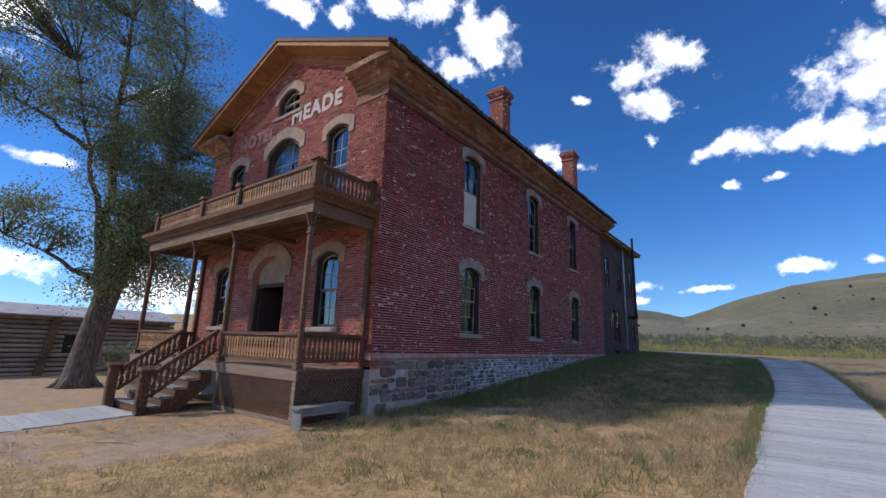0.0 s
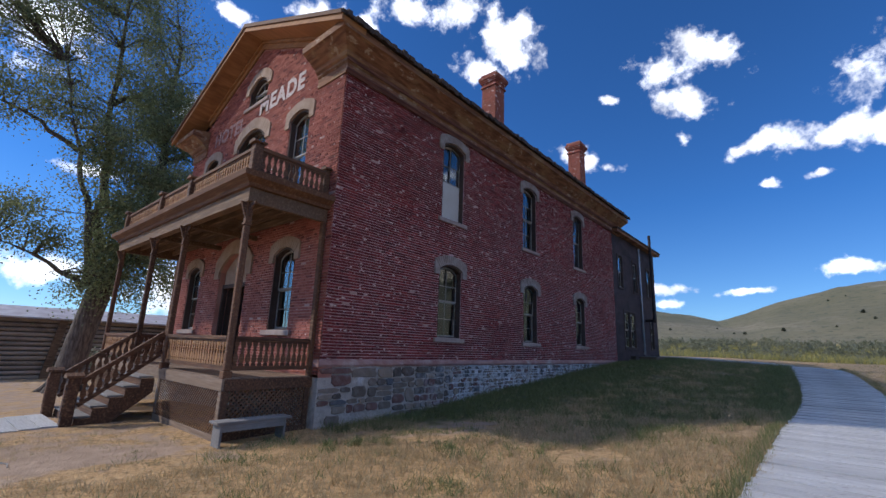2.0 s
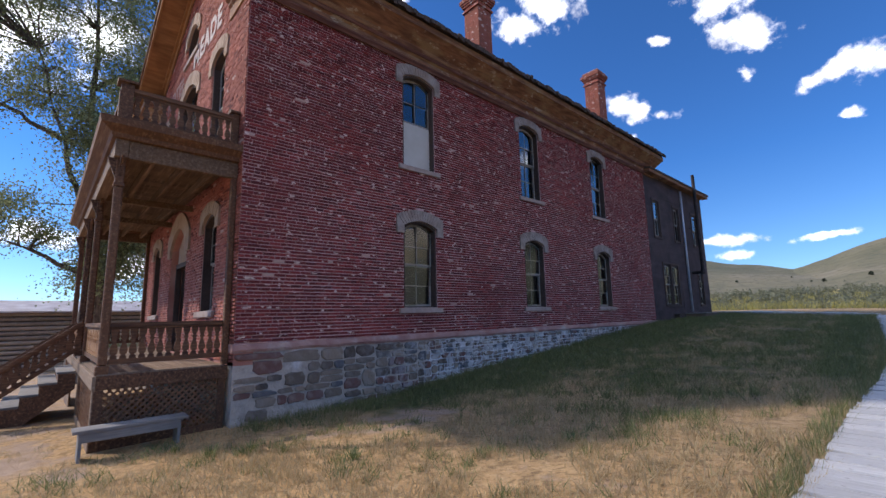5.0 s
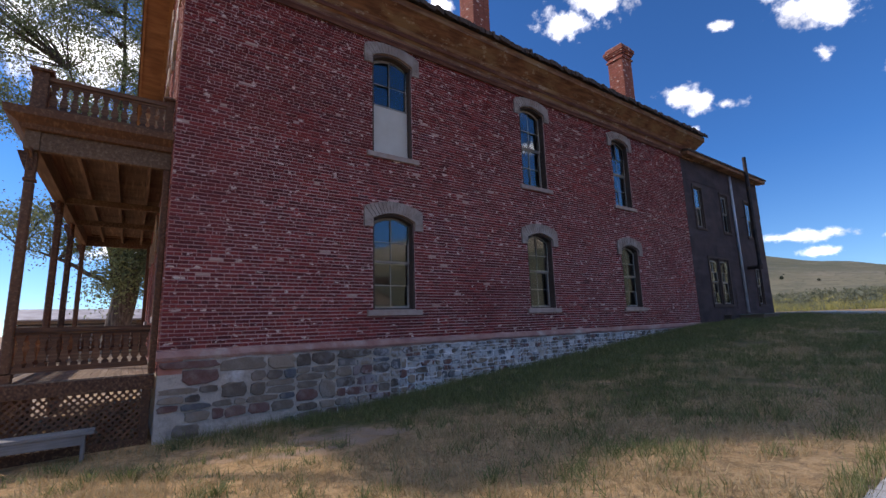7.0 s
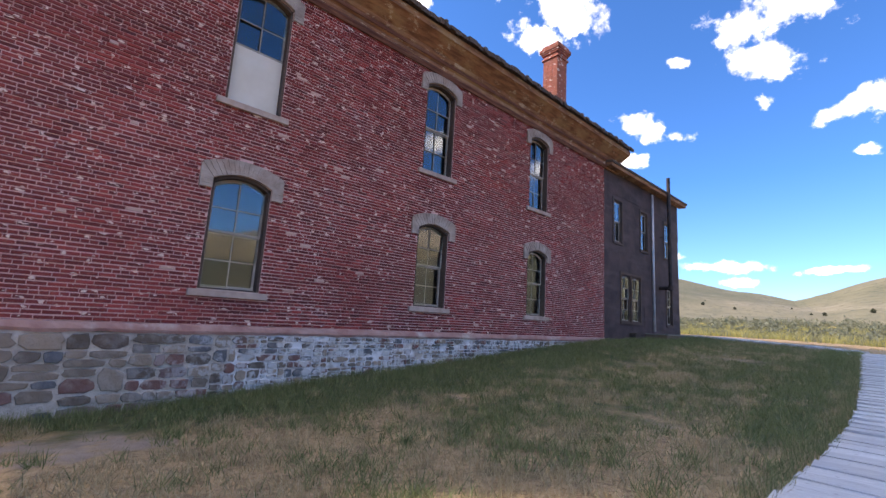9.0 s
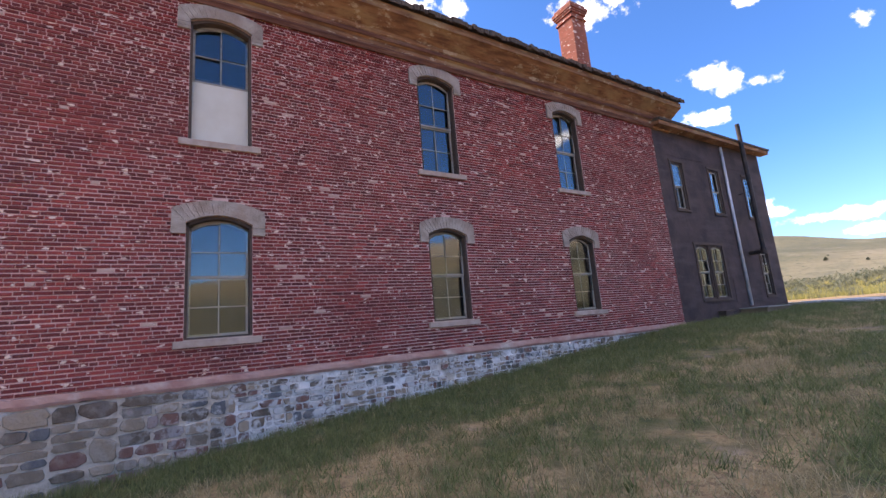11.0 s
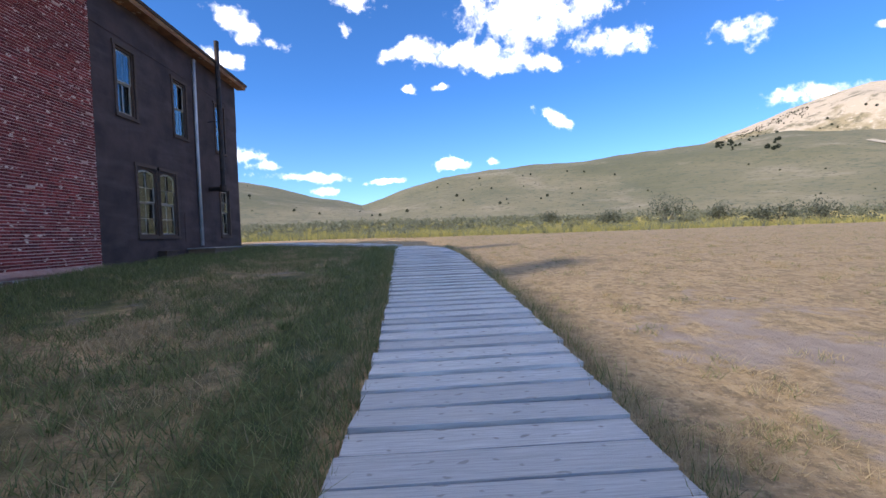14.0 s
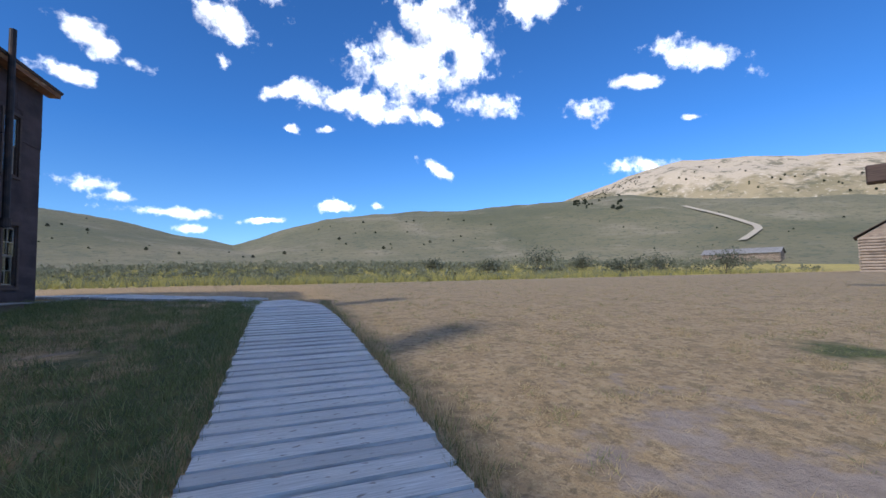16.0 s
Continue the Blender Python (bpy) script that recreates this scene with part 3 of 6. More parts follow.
RIDGE_W = [(-64, 0.0), (-56, 1.5), (-45, 5.0), (-34, 7.0), (-25.9, 6.6), (-20.2, 5.7), (-13, 4.3), (-9, 3.4), (-4, 2.2), (2, 0.5)]
RIDGE_M = [(-16, 1.0), (-9.0, 3.4), (-6, 4.2), (-3.2, 5.4), (2, 6.8), (8, 7.4), (20, 7.8), (27, 8.1), (33, 8.5), (40, 8.3), (46, 7.8), (56, 6.8), (63, 6.0), (75, 5.2), (100, 4.0), (130, 2.0), (160, 0.3)]
RIDGE_R = [(22, 4.0), (28, 7.4), (33, 8.9), (36.5, 10.0), (40, 11.2), (46, 12.3), (51, 11.8), (56, 11.2), (63, 10.2), (75, 8.5), (95, 6), (120, 2)]
hill("hill_west", "dry grassy hillside under a blue sky", RIDGE_W, 110, 430, M_HILL, 3.5, 1.0)
hill("hill_middle", "long tan-green grassy hill with scattered junipers", RIDGE_M, 130, 400, M_HILL, 3.5, 7.0)
hill("mountain", "pale rocky mountain with a treed flank", RIDGE_R, 420, 760, M_ROCK, 9.0, 13.0)

# ---- side and front walls ----
W, F = -7.755, 7.19            # plane of the side wall (x) and of the front (y)
CX = -12.58                    # middle of the front
WEST = 2 * CX - W
YEND = 25.42                   # where the brick ends
TOP = 8.7
BASE = 1.6                     # underside of the brickwork
PITCH = 0.0676


class Opening:
    """A segment-headed opening: middle, half width, sill, spring and crown heights, half width and top of its hood."""

    def __init__(self, mid, half, sill, spring, crown, hood=0.0, hood_top=0.0, leg=0.0):
        self.mid, self.half, self.sill, self.spring, self.crown, self.hood, self.hood_top, self.leg = mid, half, sill, spring, crown, hood, hood_top, leg

    def head(self, u):
        t = min(1.0, abs(u - self.mid) / self.half)
        return self.spring + (self.crown - self.spring) * (1 - t * t)

    def blocked(self, z):
        """Half width that no brick may enter at height z."""
        b = 0.0
        if self.sill <= z <= self.crown:
            b = self.half if z <= self.spring else self.half * math.sqrt(max(0, 1 - (z - self.spring) / (self.crown - self.spring)))
        if self.hood and self.leg <= z <= self.hood_top:
            rise = (self.hood_top - self.leg) * 0.52
            s = self.hood_top - rise
            b = max(b, self.hood if z <= s else self.hood * math.sqrt(max(0, 1 - (z - s) / rise)))
        return b


def wall_mesh(name, u0, u1, z0, top, opens, thick, material, m, label):
    """A wall with openings through it. Local x along the wall, outward is -y. top(u) is its upper edge."""
    cuts = {u0, u1}
    for o in opens:
        cuts |= {o.mid + o.half * k / 6 for k in range(-6, 7)}
    cuts |= set(np.linspace(u0, u1, 13))
    cuts = sorted(c for c in cuts if u0 <= c <= u1)
    bm = bmesh.new()

    def quad(a, b, c, d):
        bm.faces.new([bm.verts.new(p) for p in (a, b, c, d)])

    for a, b in zip(cuts, cuts[1:]):
        if b - a < 1e-5:
            continue
        mid = (a + b) / 2
        holes = sorted((o for o in opens if abs(mid - o.mid) < o.half), key=lambda o: o.sill)
        lo_a = lo_b = z0
        spans = []
        for o in holes:
            spans.append((lo_a, lo_b, o.sill, o.sill))
            ha, hb = o.head(a), o.head(b)
            quad((a, 0, ha), (b, 0, hb), (b, thick, hb), (a, thick, ha))
            quad((a, thick, o.sill), (b, thick, o.sill), (b, 0, o.sill), (a, 0, o.sill))
            lo_a, lo_b = ha, hb
        spans.append((lo_a, lo_b, top(a), top(b)))
        for pa, pb, qa, qb in spans:
            quad((a, 0, pa), (b, 0, pb), (b, 0, qb), (a, 0, qa))
            quad((b, thick, pb), (a, thick, pa), (a, thick, qa), (b, thick, qb))
        quad((a, 0, top(a)), (b, 0, top(b)), (b, thick, top(b)), (a, thick, top(a)))
    for o in opens:
        for s in (-1, 1):
            u = o.mid + s * o.half
            quad((u, 0, o.sill), (u, thick, o.sill), (u, thick, o.spring), (u, 0, o.spring))
    for u in (u0, u1):
        quad((u, 0, z0), (u, thick, z0), (u, thick, top(u)), (u, 0, top(u)))
    ob = finish(name, bm, material)
    ob.matrix_world = m
    return tagged(ob, label, "wall", kind="structure")


def lay_bricks(wall, u0, u1, z0, top, opens, pick, material=M_BRICK):
    """Common bond: five stretcher courses to one of headers. pick(u, z) says which bricks are single pieces."""
    rng = random.Random(5)
    vs, fs, singles = [], [], []
    course, z = 0, z0
    topmax = max(top(u0), top(u1), top((u0 + u1) / 2))
    while z < topmax:
        zm = z + PITCH / 2
        header = course % 6 == 5
        length = 0.112 if header else 0.222
        u = u0 - (length / 2 if course % 2 else 0) - 0.03 * (course % 3)
        stops = []
        for o in opens:
            b = o.blocked(zm)
            if b > 0:
                stops.append((o.mid - b, o.mid + b))
        while u < u1:
            a, b = u + 0.0045, u + length - 0.0045
            u += length
            a, b = max(a, u0 + 0.002), min(b, u1 - 0.002)
            for s, e in stops:
                if s < a < e:
                    a = e + 0.004
                if s < b < e:
                    b = s - 0.004
            if b - a < 0.03 or zm + PITCH / 2 > min(top(a), top(b)):
                continue
            j = rng.uniform(-0.005, 0.009)
            sway = 0.007 * noise.noise((a * 0.5, course * 0.23, 1.7)) + rng.uniform(-0.002, 0.002)
            h0, h1 = z + 0.0082 + sway, z + PITCH - 0.0082 + sway + rng.uniform(-0.002, 0.002)
            if pick(a, zm):
                singles.append((a, b, h0, h1, j))
                continue
            n = len(vs)
            d0, c = -0.016 - j, 0.005
            vs += [(a, 0.004, h0), (b, 0.004, h0), (b, 0.004, h1), (a, 0.004, h1), (a + c, d0, h0 + c), (b - c, d0, h0 + c), (b - c, d0, h1 - c), (a + c, d0, h1 - c)]
            fs += [(n + 4, n + 5, n + 6, n + 7), (n, n + 1, n + 5, n + 4), (n + 1, n + 2, n + 6, n + 5), (n + 2, n + 3, n + 7, n + 6), (n + 3, n, n + 4, n + 7)]
        z += PITCH
        course += 1
    ob = raw("brickwork", vs, fs, material, wall)
    tagged(ob, kind="stuff")
    shared = {}
    for a, b, h0, h1, j in singles:
        key = round(b - a, 2)
        if key not in shared:
            w, h, c = key / 2, PITCH / 2 - 0.0082, 0.005
            v = [(-w, .02, -h), (w, .02, -h), (w, .02, h), (-w, .02, h), (-w + c, 0, -h + c), (w - c, 0, -h + c), (w - c, 0, h - c), (-w + c, 0, h - c)]
            me = bpy.data.meshes.new("brick")
            me.from_pydata(v, [], [(4, 5, 6, 7), (0, 1, 5, 4), (1, 2, 6, 5), (2, 3, 7, 6), (3, 0, 4, 7)])
            me.materials.append(M_BRICK_ONE)
            shared[key] = me
        br = new("brick", shared[key])
        br.parent = wall
        br.location = ((a + b) / 2, -0.016 - j, (h0 + h1) / 2)


SIDE = pose(W, 0, 0, 0, 0, 90)      # local x runs along +y, outward +x
FRONT = pose(0, F, 0)               # local x runs along +x, outward -y
UP_SILL, LO_SILL = 5.80, 2.25
side_windows = []
for mid in (11.50, 16.30, 20.88):
    side_windows.append(Opening(mid, 0.53, LO_SILL, 4.26, 4.41, 0.75, 4.72, 4.06))
    side_windows.append(Opening(mid, 0.53, UP_SILL, 8.19, 8.34, 0.74, 8.68, 7.98))
front_windows = [
    Opening(-9.70, 0.50, 2.25, 4.18, 4.35, 0.72, 4.66, 3.98), Opening(2 * CX + 9.70, 0.50, 2.25, 4.18, 4.35, 0.72, 4.66, 3.98),
    Opening(-9.75, 0.50, 5.75, 8.08, 8.25, 0.72, 8.56, 7.86), Opening(2 * CX + 9.75, 0.50, 5.75, 8.08, 8.25, 0.72, 8.56, 7.86)]
front_mid = Opening(CX, 0.92, 5.75, 8.15, 8.55, 1.18, 8.98, 8.0)
front_door = Opening(CX, 0.88, 1.30, 4.0, 4.5, 1.18, 4.85, 3.8)
attic = Opening(CX, 0.62, 9.50, 10.1, 10.42, 0.84, 10.75, 10.0)
front_opens = front_windows + [front_mid, front_door, attic]


PEAK, EAVE = 11.95, 9.55
SLOPE = (PEAK - EAVE) / (CX - (W + 0.62)) * -1


def gable_top(x):
    return PEAK - 0.42 - abs(x - CX) * SLOPE if abs(x - CX) < 4.0 else TOP


wall_side = wall_mesh("wall_side", F, YEND, BASE - 0.05, lambda u: TOP, side_windows, 0.34, M_MORTAR, SIDE, "long old red brick side wall with pale mortar and arched windows")
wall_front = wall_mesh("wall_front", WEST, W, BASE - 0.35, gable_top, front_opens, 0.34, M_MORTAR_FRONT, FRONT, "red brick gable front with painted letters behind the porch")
bm = bmesh.new()
box(bm, WEST, WEST + 0.34, F + 0.35, YEND - 0.35, 0.0, TOP)
tagged(finish("wall_west", bm, M_MORTAR), "plain red brick wall away from the path", "wall", kind="structure")
bm = bmesh.new()
box(bm, WEST, W - 0.01, YEND - 0.34, YEND - 0.002, 0.0, TOP)
tagged(finish("wall_back", bm, M_MORTAR), "plain brick end wall behind the hotel", "wall", kind="structure")
bm = bmesh.new()
box(bm, WEST + 0.36, W - 0.36, F + 0.36, YEND - 0.36, 1.15, 1.25)
tagged(finish("floor", bm, M_DARKWOOD), "dark worn board floor inside", "floor", kind="structure")
bm = bmesh.new()
box(bm, WEST + 0.36, W - 0.36, F + 0.36, YEND - 0.36, 5.2, 5.35)
box(bm, WEST + 0.36, W - 0.36, F + 0.36, YEND - 0.36, 8.62, 8.69)
tagged(finish("ceiling", bm, M_ROOM), "dim plaster ceilings inside", "ceiling", kind="structure")
bm = bmesh.new()
for x in (-10.6, -14.6):
    box(bm, x, x + 0.1, F + 0.4, YEND - 0.4, 1.25, 5.2)
    box(bm, x, x + 0.1, F + 0.4, YEND - 0.4, 5.35, 8.62)
tagged(finish("wall_inner", bm, M_ROOM), "dim plastered hallway partitions inside", "wall", kind="structure")

# render band and rubble foundation
bm = bmesh.new()
rng = random.Random(31)
rows, y = [], F - 0.03
while True:
    wob = 0.02 * noise.noise((y * 1.7, 0, 0)) + 0.012 * noise.noise((y * 7.0, 2, 0))
    rows.append([bm.verts.new((o + rng.uniform(-0.006, 0.006), y, z + wob * g + rng.uniform(-0.004, 0.004) * g)) for o, z, g in
                 ((0.0, 1.635, 0.5), (0.03, 1.62, 0.8), (0.038, 1.585, 0.8), (0.046, 1.525, 1.0), (0.022, 1.475, 1.3), (-0.3, 1.475, 0), (-0.3, 1.635, 0))])
    if y >= YEND:
        break
    y = min(YEND, y + rng.uniform(0.05, 0.13))
for ra, rb in zip(rows, rows[1:]):
    for q in range(7):
        bm.faces.new((ra[q], ra[(q + 1) % 7], rb[(q + 1) % 7], rb[q]))
bm.faces.new(rows[0])
bm.faces.new(rows[-1][::-1])
bmesh.ops.recalc_face_normals(bm, faces=bm.faces)
band = finish("trim_band", bm, M_BAND)
band.location.x = W
tagged(band, "crumbling pink render band above the foundation", "trim", kind="structure")
bm = bmesh.new()
box(bm, W - 0.34, W - 0.005, F, YEND + 0.02, -0.3, 1.475)
box(bm, WEST, W - 0.35, F + 0.01, F + 0.3, -1.2, 1.3)
foundation = finish("foundation", bm, M_POINT)
tagged(foundation, "fieldstone rubble foundation with whitewashed lime pointing", "foundation", kind="structure")
rng = random.Random(11)
def split(y0, y1, z0, z1, out):
    """Breaks a stretch of rubble wall into uneven stones."""
    w, h = y1 - y0, z1 - z0
    small = smooth01(10.5, 12.5, (y0 + y1) / 2)
    wide, tall = (0.74 - 0.34 * small) * rng.uniform(0.5, 1.25), (0.36 - 0.17 * small) * rng.uniform(0.6, 1.2)
    if h > tall and (w < wide or rng.random() < 0.55):
        m = z0 + h * rng.uniform(0.32, 0.68)
        split(y0, y1, z0, m, out)
        split(y0, y1, m, z1, out)
    elif w > wide:
        m = y0 + w * rng.uniform(0.32, 0.68)
        split(y0, m, z0, z1, out)
        split(m, y1, z0, z1, out)
    else:
        out.append((y0, y1, z0, z1))


cells = []
y = F + 0.01
while y < YEND - 0.2:
    y1 = min(y + rng.uniform(1.5, 3.0), YEND)
    low = min(ground_z(W + 0.05, y), ground_z(W + 0.05, y1)) - 0.12
    if low < 1.36:
        split(y, y1, low, 1.462, cells)
    y = y1
for y0, y1, z0, z1 in cells:
    if z1 < ground_z(W + 0.05, (y0 + y1) / 2) - 0.01 or rng.random() < 0.05:
        continue
    yc, zc, hw, hh = (y0 + y1) / 2, (z0 + z1) / 2, (y1 - y0) / 2 - rng.uniform(0.004, 0.016), (z1 - z0) / 2 - rng.uniform(0.004, 0.013)
    n, turn, out = 11, rng.uniform(0, 6.283), []
    for q in range(n):
        a = turn + 6.283 * (q + rng.uniform(-0.28, 0.28)) / n
        ca, sa = math.cos(a), math.sin(a)
        r = 1 / (abs(ca) ** 12 + abs(sa) ** 12) ** (1 / 12) * rng.uniform(0.86, 1.05)
        out.append((ca * r * hw, sa * r * hh))
    dep = rng.uniform(0.01, 0.05)
    tilt = rng.uniform(-0.012, 0.012)
    v = [(0, a, b) for a, b in out] + [(dep * 0.75, a * 0.98, b * 0.97) for a, b in out] + [(dep + tilt * a / hw * 0.5, a * 0.9, b * 0.88) for a, b in out]
    f = [tuple(range(2 * n, 3 * n))]
    for r in (0, n):
        f += [(r + q, r + (q + 1) % n, r + n + (q + 1) % n, r + n + q) for q in range(n)]
    st = raw("stone", v, f, M_STONE, foundation)
    st.location = (W - 0.006, yc, zc)


# ---- windows ----
def arch_ring(bm, o, inner, outer, d0, d1, z_low_in, grow=0.0):
    """A band round the head of an opening, with legs down to z_low_in."""
    n = 12
    a, b = [], []
    for k in range(n + 1):
        t = -1 + 2 * k / n
        rise = o.crown - o.spring
        a.append((o.mid + t * inner, o.spring + rise * (1 - t * t) + grow))
        b.append((o.mid + t * outer, o.spring + rise * 1.15 * (1 - t * t) + (outer - inner) * 1.15 + grow - (0.03 if abs(t) > 0.95 else 0)))
    pts = [(o.mid - inner, z_low_in)] + a + [(o.mid + inner, z_low_in)] + [(o.mid + outer, z_low_in)] + b[::-1] + [(o.mid - outer, z_low_in)]
    m = len(a)
    f0 = [bm.verts.new((u, d0, v)) for u, v in pts]
    f1 = [bm.verts.new((u, d1, v)) for u, v in pts]
    ia = list(range(0, m + 2))
    ib = [len(pts) - 1 - q for q in range(0, m + 2)]
    for q in range(m + 1):
        bm.faces.new((f0[ia[q]], f0[ib[q]], f0[ib[q + 1]], f0[ia[q + 1]]))
        bm.faces.new((f1[ia[q]], f1[ia[q + 1]], f1[ib[q + 1]], f1[ib[q]]))
        bm.faces.new((f0[ia[q]], f0[ia[q + 1]], f1[ia[q + 1]], f1[ia[q]]))
        bm.faces.new((f0[ib[q]], f1[ib[q]], f1[ib[q + 1]], f0[ib[q + 1]]))
    for q in (0, m + 1):
        bm.faces.new((f0[ia[q]], f1[ia[q]], f1[ib[q]], f0[ib[q]]))
    bmesh.ops.recalc_face_normals(bm, faces=bm.faces)


def arch_pane(bm, o, u0, u1, z0, z1, d, inset):
    """A thin pane; its top follows the arch where z1 is None."""
    us = np.linspace(u0, u1, 7) if z1 is None else (u0, u1)
    tops = [o.head(o.mid + (u - o.mid) * 0.97) - inset if z1 is None else z1 for u in us]
    prism(bm, [(us[0], z0), (us[-1], z0)] + [(u, t) for u, t in list(zip(us, tops))[::-1]], d, d + 0.005)


def window(name, o, m, label, board=False, sash=M_SASH, lights=(2, 2), hood_mat=M_HOOD, recess=0.15, sill=0.68, meet=0.47):
    """A sash window under a hood mould, with its parts."""
    w = thing(name, m, label, "window", kind="structure")
    fore = 0.012 if recess > 0.1 else recess - 0.03      # a lining that reaches out to the brick face
    bm = bmesh.new()
    box(bm, o.mid - o.half, o.mid - o.half + 0.045, fore, recess + 0.08, o.sill, o.spring + 0.02)
    box(bm, o.mid + o.half - 0.045, o.mid + o.half, fore, recess + 0.08, o.sill, o.spring + 0.02)
    box(bm, o.mid - o.half + 0.045, o.mid + o.half - 0.045, recess - 0.03, recess + 0.08, o.sill, o.sill + 0.04)
    arch_ring(bm, o, o.half - 0.05, o.half - 0.002, fore, recess + 0.08, o.spring, -0.055)
    part("window_frame", bm, M_DARKWOOD, w, "dark brown timber frame")
    z0, zm = o.sill + 0.045, o.sill + 0.04 + (o.crown - o.sill) * meet
    a, b = o.mid - o.half + 0.05, o.mid + o.half - 0.05
    for nm, lo, hi, d in (("lower_sash", z0, zm, recess + 0.035), ("upper_sash", zm, None, recess + 0.005)):
        if board and nm == "lower_sash":
            bm = bmesh.new()
            box(bm, a, b, d - 0.04, d - 0.015, lo, hi, 0.004)
            part("board", bm, M_BOARD, w, "off-white board closing the lower sash")
            continue
        bm = bmesh.new()
        e = 0.04
        top = o.head(a) - 0.075 if hi is None else hi
        box(bm, a, a + e, d, d + 0.03, lo, top)
        box(bm, b - e, b, d, d + 0.03, lo, top)
        box(bm, a + e, b - e, d, d + 0.03, lo, lo + 0.045)
        if hi is None:
            arch_ring(bm, o, o.half - 0.095, o.half - 0.052, d, d + 0.03, o.spring - 0.06, -0.115)
        else:
            box(bm, a + e, b - e, d, d + 0.03, hi - 0.035, hi)
        for q in range(1, lights[0]):
            u = a + (b - a) * q / lights[0]
            box(bm, u - 0.011, u + 0.011, d + 0.004, d + 0.026, lo + 0.045, (o.head(u) - 0.13) if hi is None else hi - 0.035)
        tz = (o.spring + o.crown) / 2 - 0.1 if hi is None else hi
        for q in range(1, lights[1]):
            v = lo + (tz - lo) * q / lights[1]
            for r in range(lights[0]):
                box(bm, a + (b - a) * r / lights[0] + (0.04 if r == 0 else 0.011), a + (b - a) * (r + 1) / lights[0] - (0.04 if r == lights[0] - 1 else 0.011), d + 0.004, d + 0.026, v - 0.011, v + 0.011)
        s = part(nm, bm, sash, w, "weathered pale sash")
        for q in range(lights[0]):
            for r in range(lights[1]):
                bm = bmesh.new()
                p0, p1 = a + (b - a) * q / lights[0] + 0.013, a + (b - a) * (q + 1) / lights[0] - 0.013
                v0, v1 = lo + (tz - lo) * r / lights[1] + 0.013, lo + (tz - lo) * (r + 1) / lights[1] - 0.013
                arch_pane(bm, o, p0, p1, v0, None if hi is None and r == lights[1] - 1 else v1, d + 0.012, 0.09)
                pn = part("pane", bm, M_GLASS, s)
                pn.rotation_euler = (random.uniform(-0.004, 0.004), 0, random.uniform(-0.0015, 0.0015))
                pn.visible_shadow = False
    if sill:
        bm = bmesh.new()
        box(bm, o.mid - sill, o.mid + sill, -0.075, 0.0, o.sill - 0.125, o.sill - 0.004, 0.008)
        box(bm, o.mid - o.half + 0.003, o.mid + o.half - 0.003, -0.002, recess, o.sill - 0.03, o.sill + 0.012)
        part("window_sill", bm, M_SILL, w, "pale stone sill")
    if o.hood:
        bm = bmesh.new()
        arch_ring(bm, o, o.half + 0.003, o.hood, -0.05, 0.02, o.leg)
        hd = part("hood_mould", bm, hood_mat, w, "arched pale grey hood mould")
        bm = bmesh.new()
        inner, rise = o.half + 0.003, o.crown - o.spring
        lo = lambda t: (o.mid + t * inner, o.spring + rise * (1 - t * t))
        hi = lambda t: (o.mid + t * o.hood, o.spring + rise * 1.15 * (1 - t * t) + (o.hood - inner) * 1.15)
        count = 15
        for q in range(count):
            t0, t1 = -1 + 2 * q / count + 0.012, -1 + 2 * (q + 1) / count - 0.012
            j = random.uniform(0.0, 0.008)
            prism(bm, [lo(t0), hi(t0), hi(t1), lo(t1)], -0.056 - j, -0.049)
        z = o.leg + 0.004
        while z < o.spring - 0.03:
            for s in (-1, 1):
                a, b = sorted((o.mid + s * (inner + 0.003), o.mid + s * (o.hood - 0.003)))
                box(bm, a, b, -0.056 - random.uniform(0, 0.006), -0.049, z, z + PITCH - 0.009)
            z += PITCH
        tagged(part("voussoirs", bm, hood_mat, hd), kind="stuff")
    return w


number = 0
for o in side_windows:
    number += 1
    boarded = o.mid < 12 and o.sill > 5
    window("window_%d" % number, o, SIDE, "arched sash window with an off-white board below" if boarded else "tall arched sash window in red brick", board=boarded)
for o in front_windows:
    number += 1
    window("window_%d" % number, o, FRONT, "tall arched sash window on the gable front", hood_mat=M_TAN)
number += 1
window("window_%d" % number, front_mid, FRONT, "wide arched window over the balcony", lights=(3, 2), hood_mat=M_TAN)
number += 1
window("window_%d" % number, attic, FRONT, "small arched attic window in the gable", lights=(2, 1), hood_mat=M_TAN, sill=0.8)

# front door, standing open, under an arched plaster fanlight
door = thing("door_1", FRONT, "open double doorway under an arched plaster fanlight", "door", kind="structure")
bm = bmesh.new()
arch_ring(bm, front_door, front_door.half + 0.003, front_door.hood, -0.06, 0.02, front_door.leg)
part("hood_mould", bm, M_TAN, door, "arched tan hood mould")
bm = bmesh.new()
arch_pane(bm, front_door, CX - 0.86, CX + 0.86, 3.62, None, 0.16, 0.01)
part("fanlight_panel", bm, M_TAN, door, "tan plaster panel in the arch")
bm = bmesh.new()
box(bm, CX - 0.88, CX - 0.80, 0.12, 0.24, 1.30, 3.62)
box(bm, CX + 0.80, CX + 0.88, 0.12, 0.24, 1.30, 3.62)
box(bm, CX - 0.80, CX + 0.80, 0.12, 0.24, 3.50, 3.62)
part("door_frame", bm, M_DARKWOOD, door)
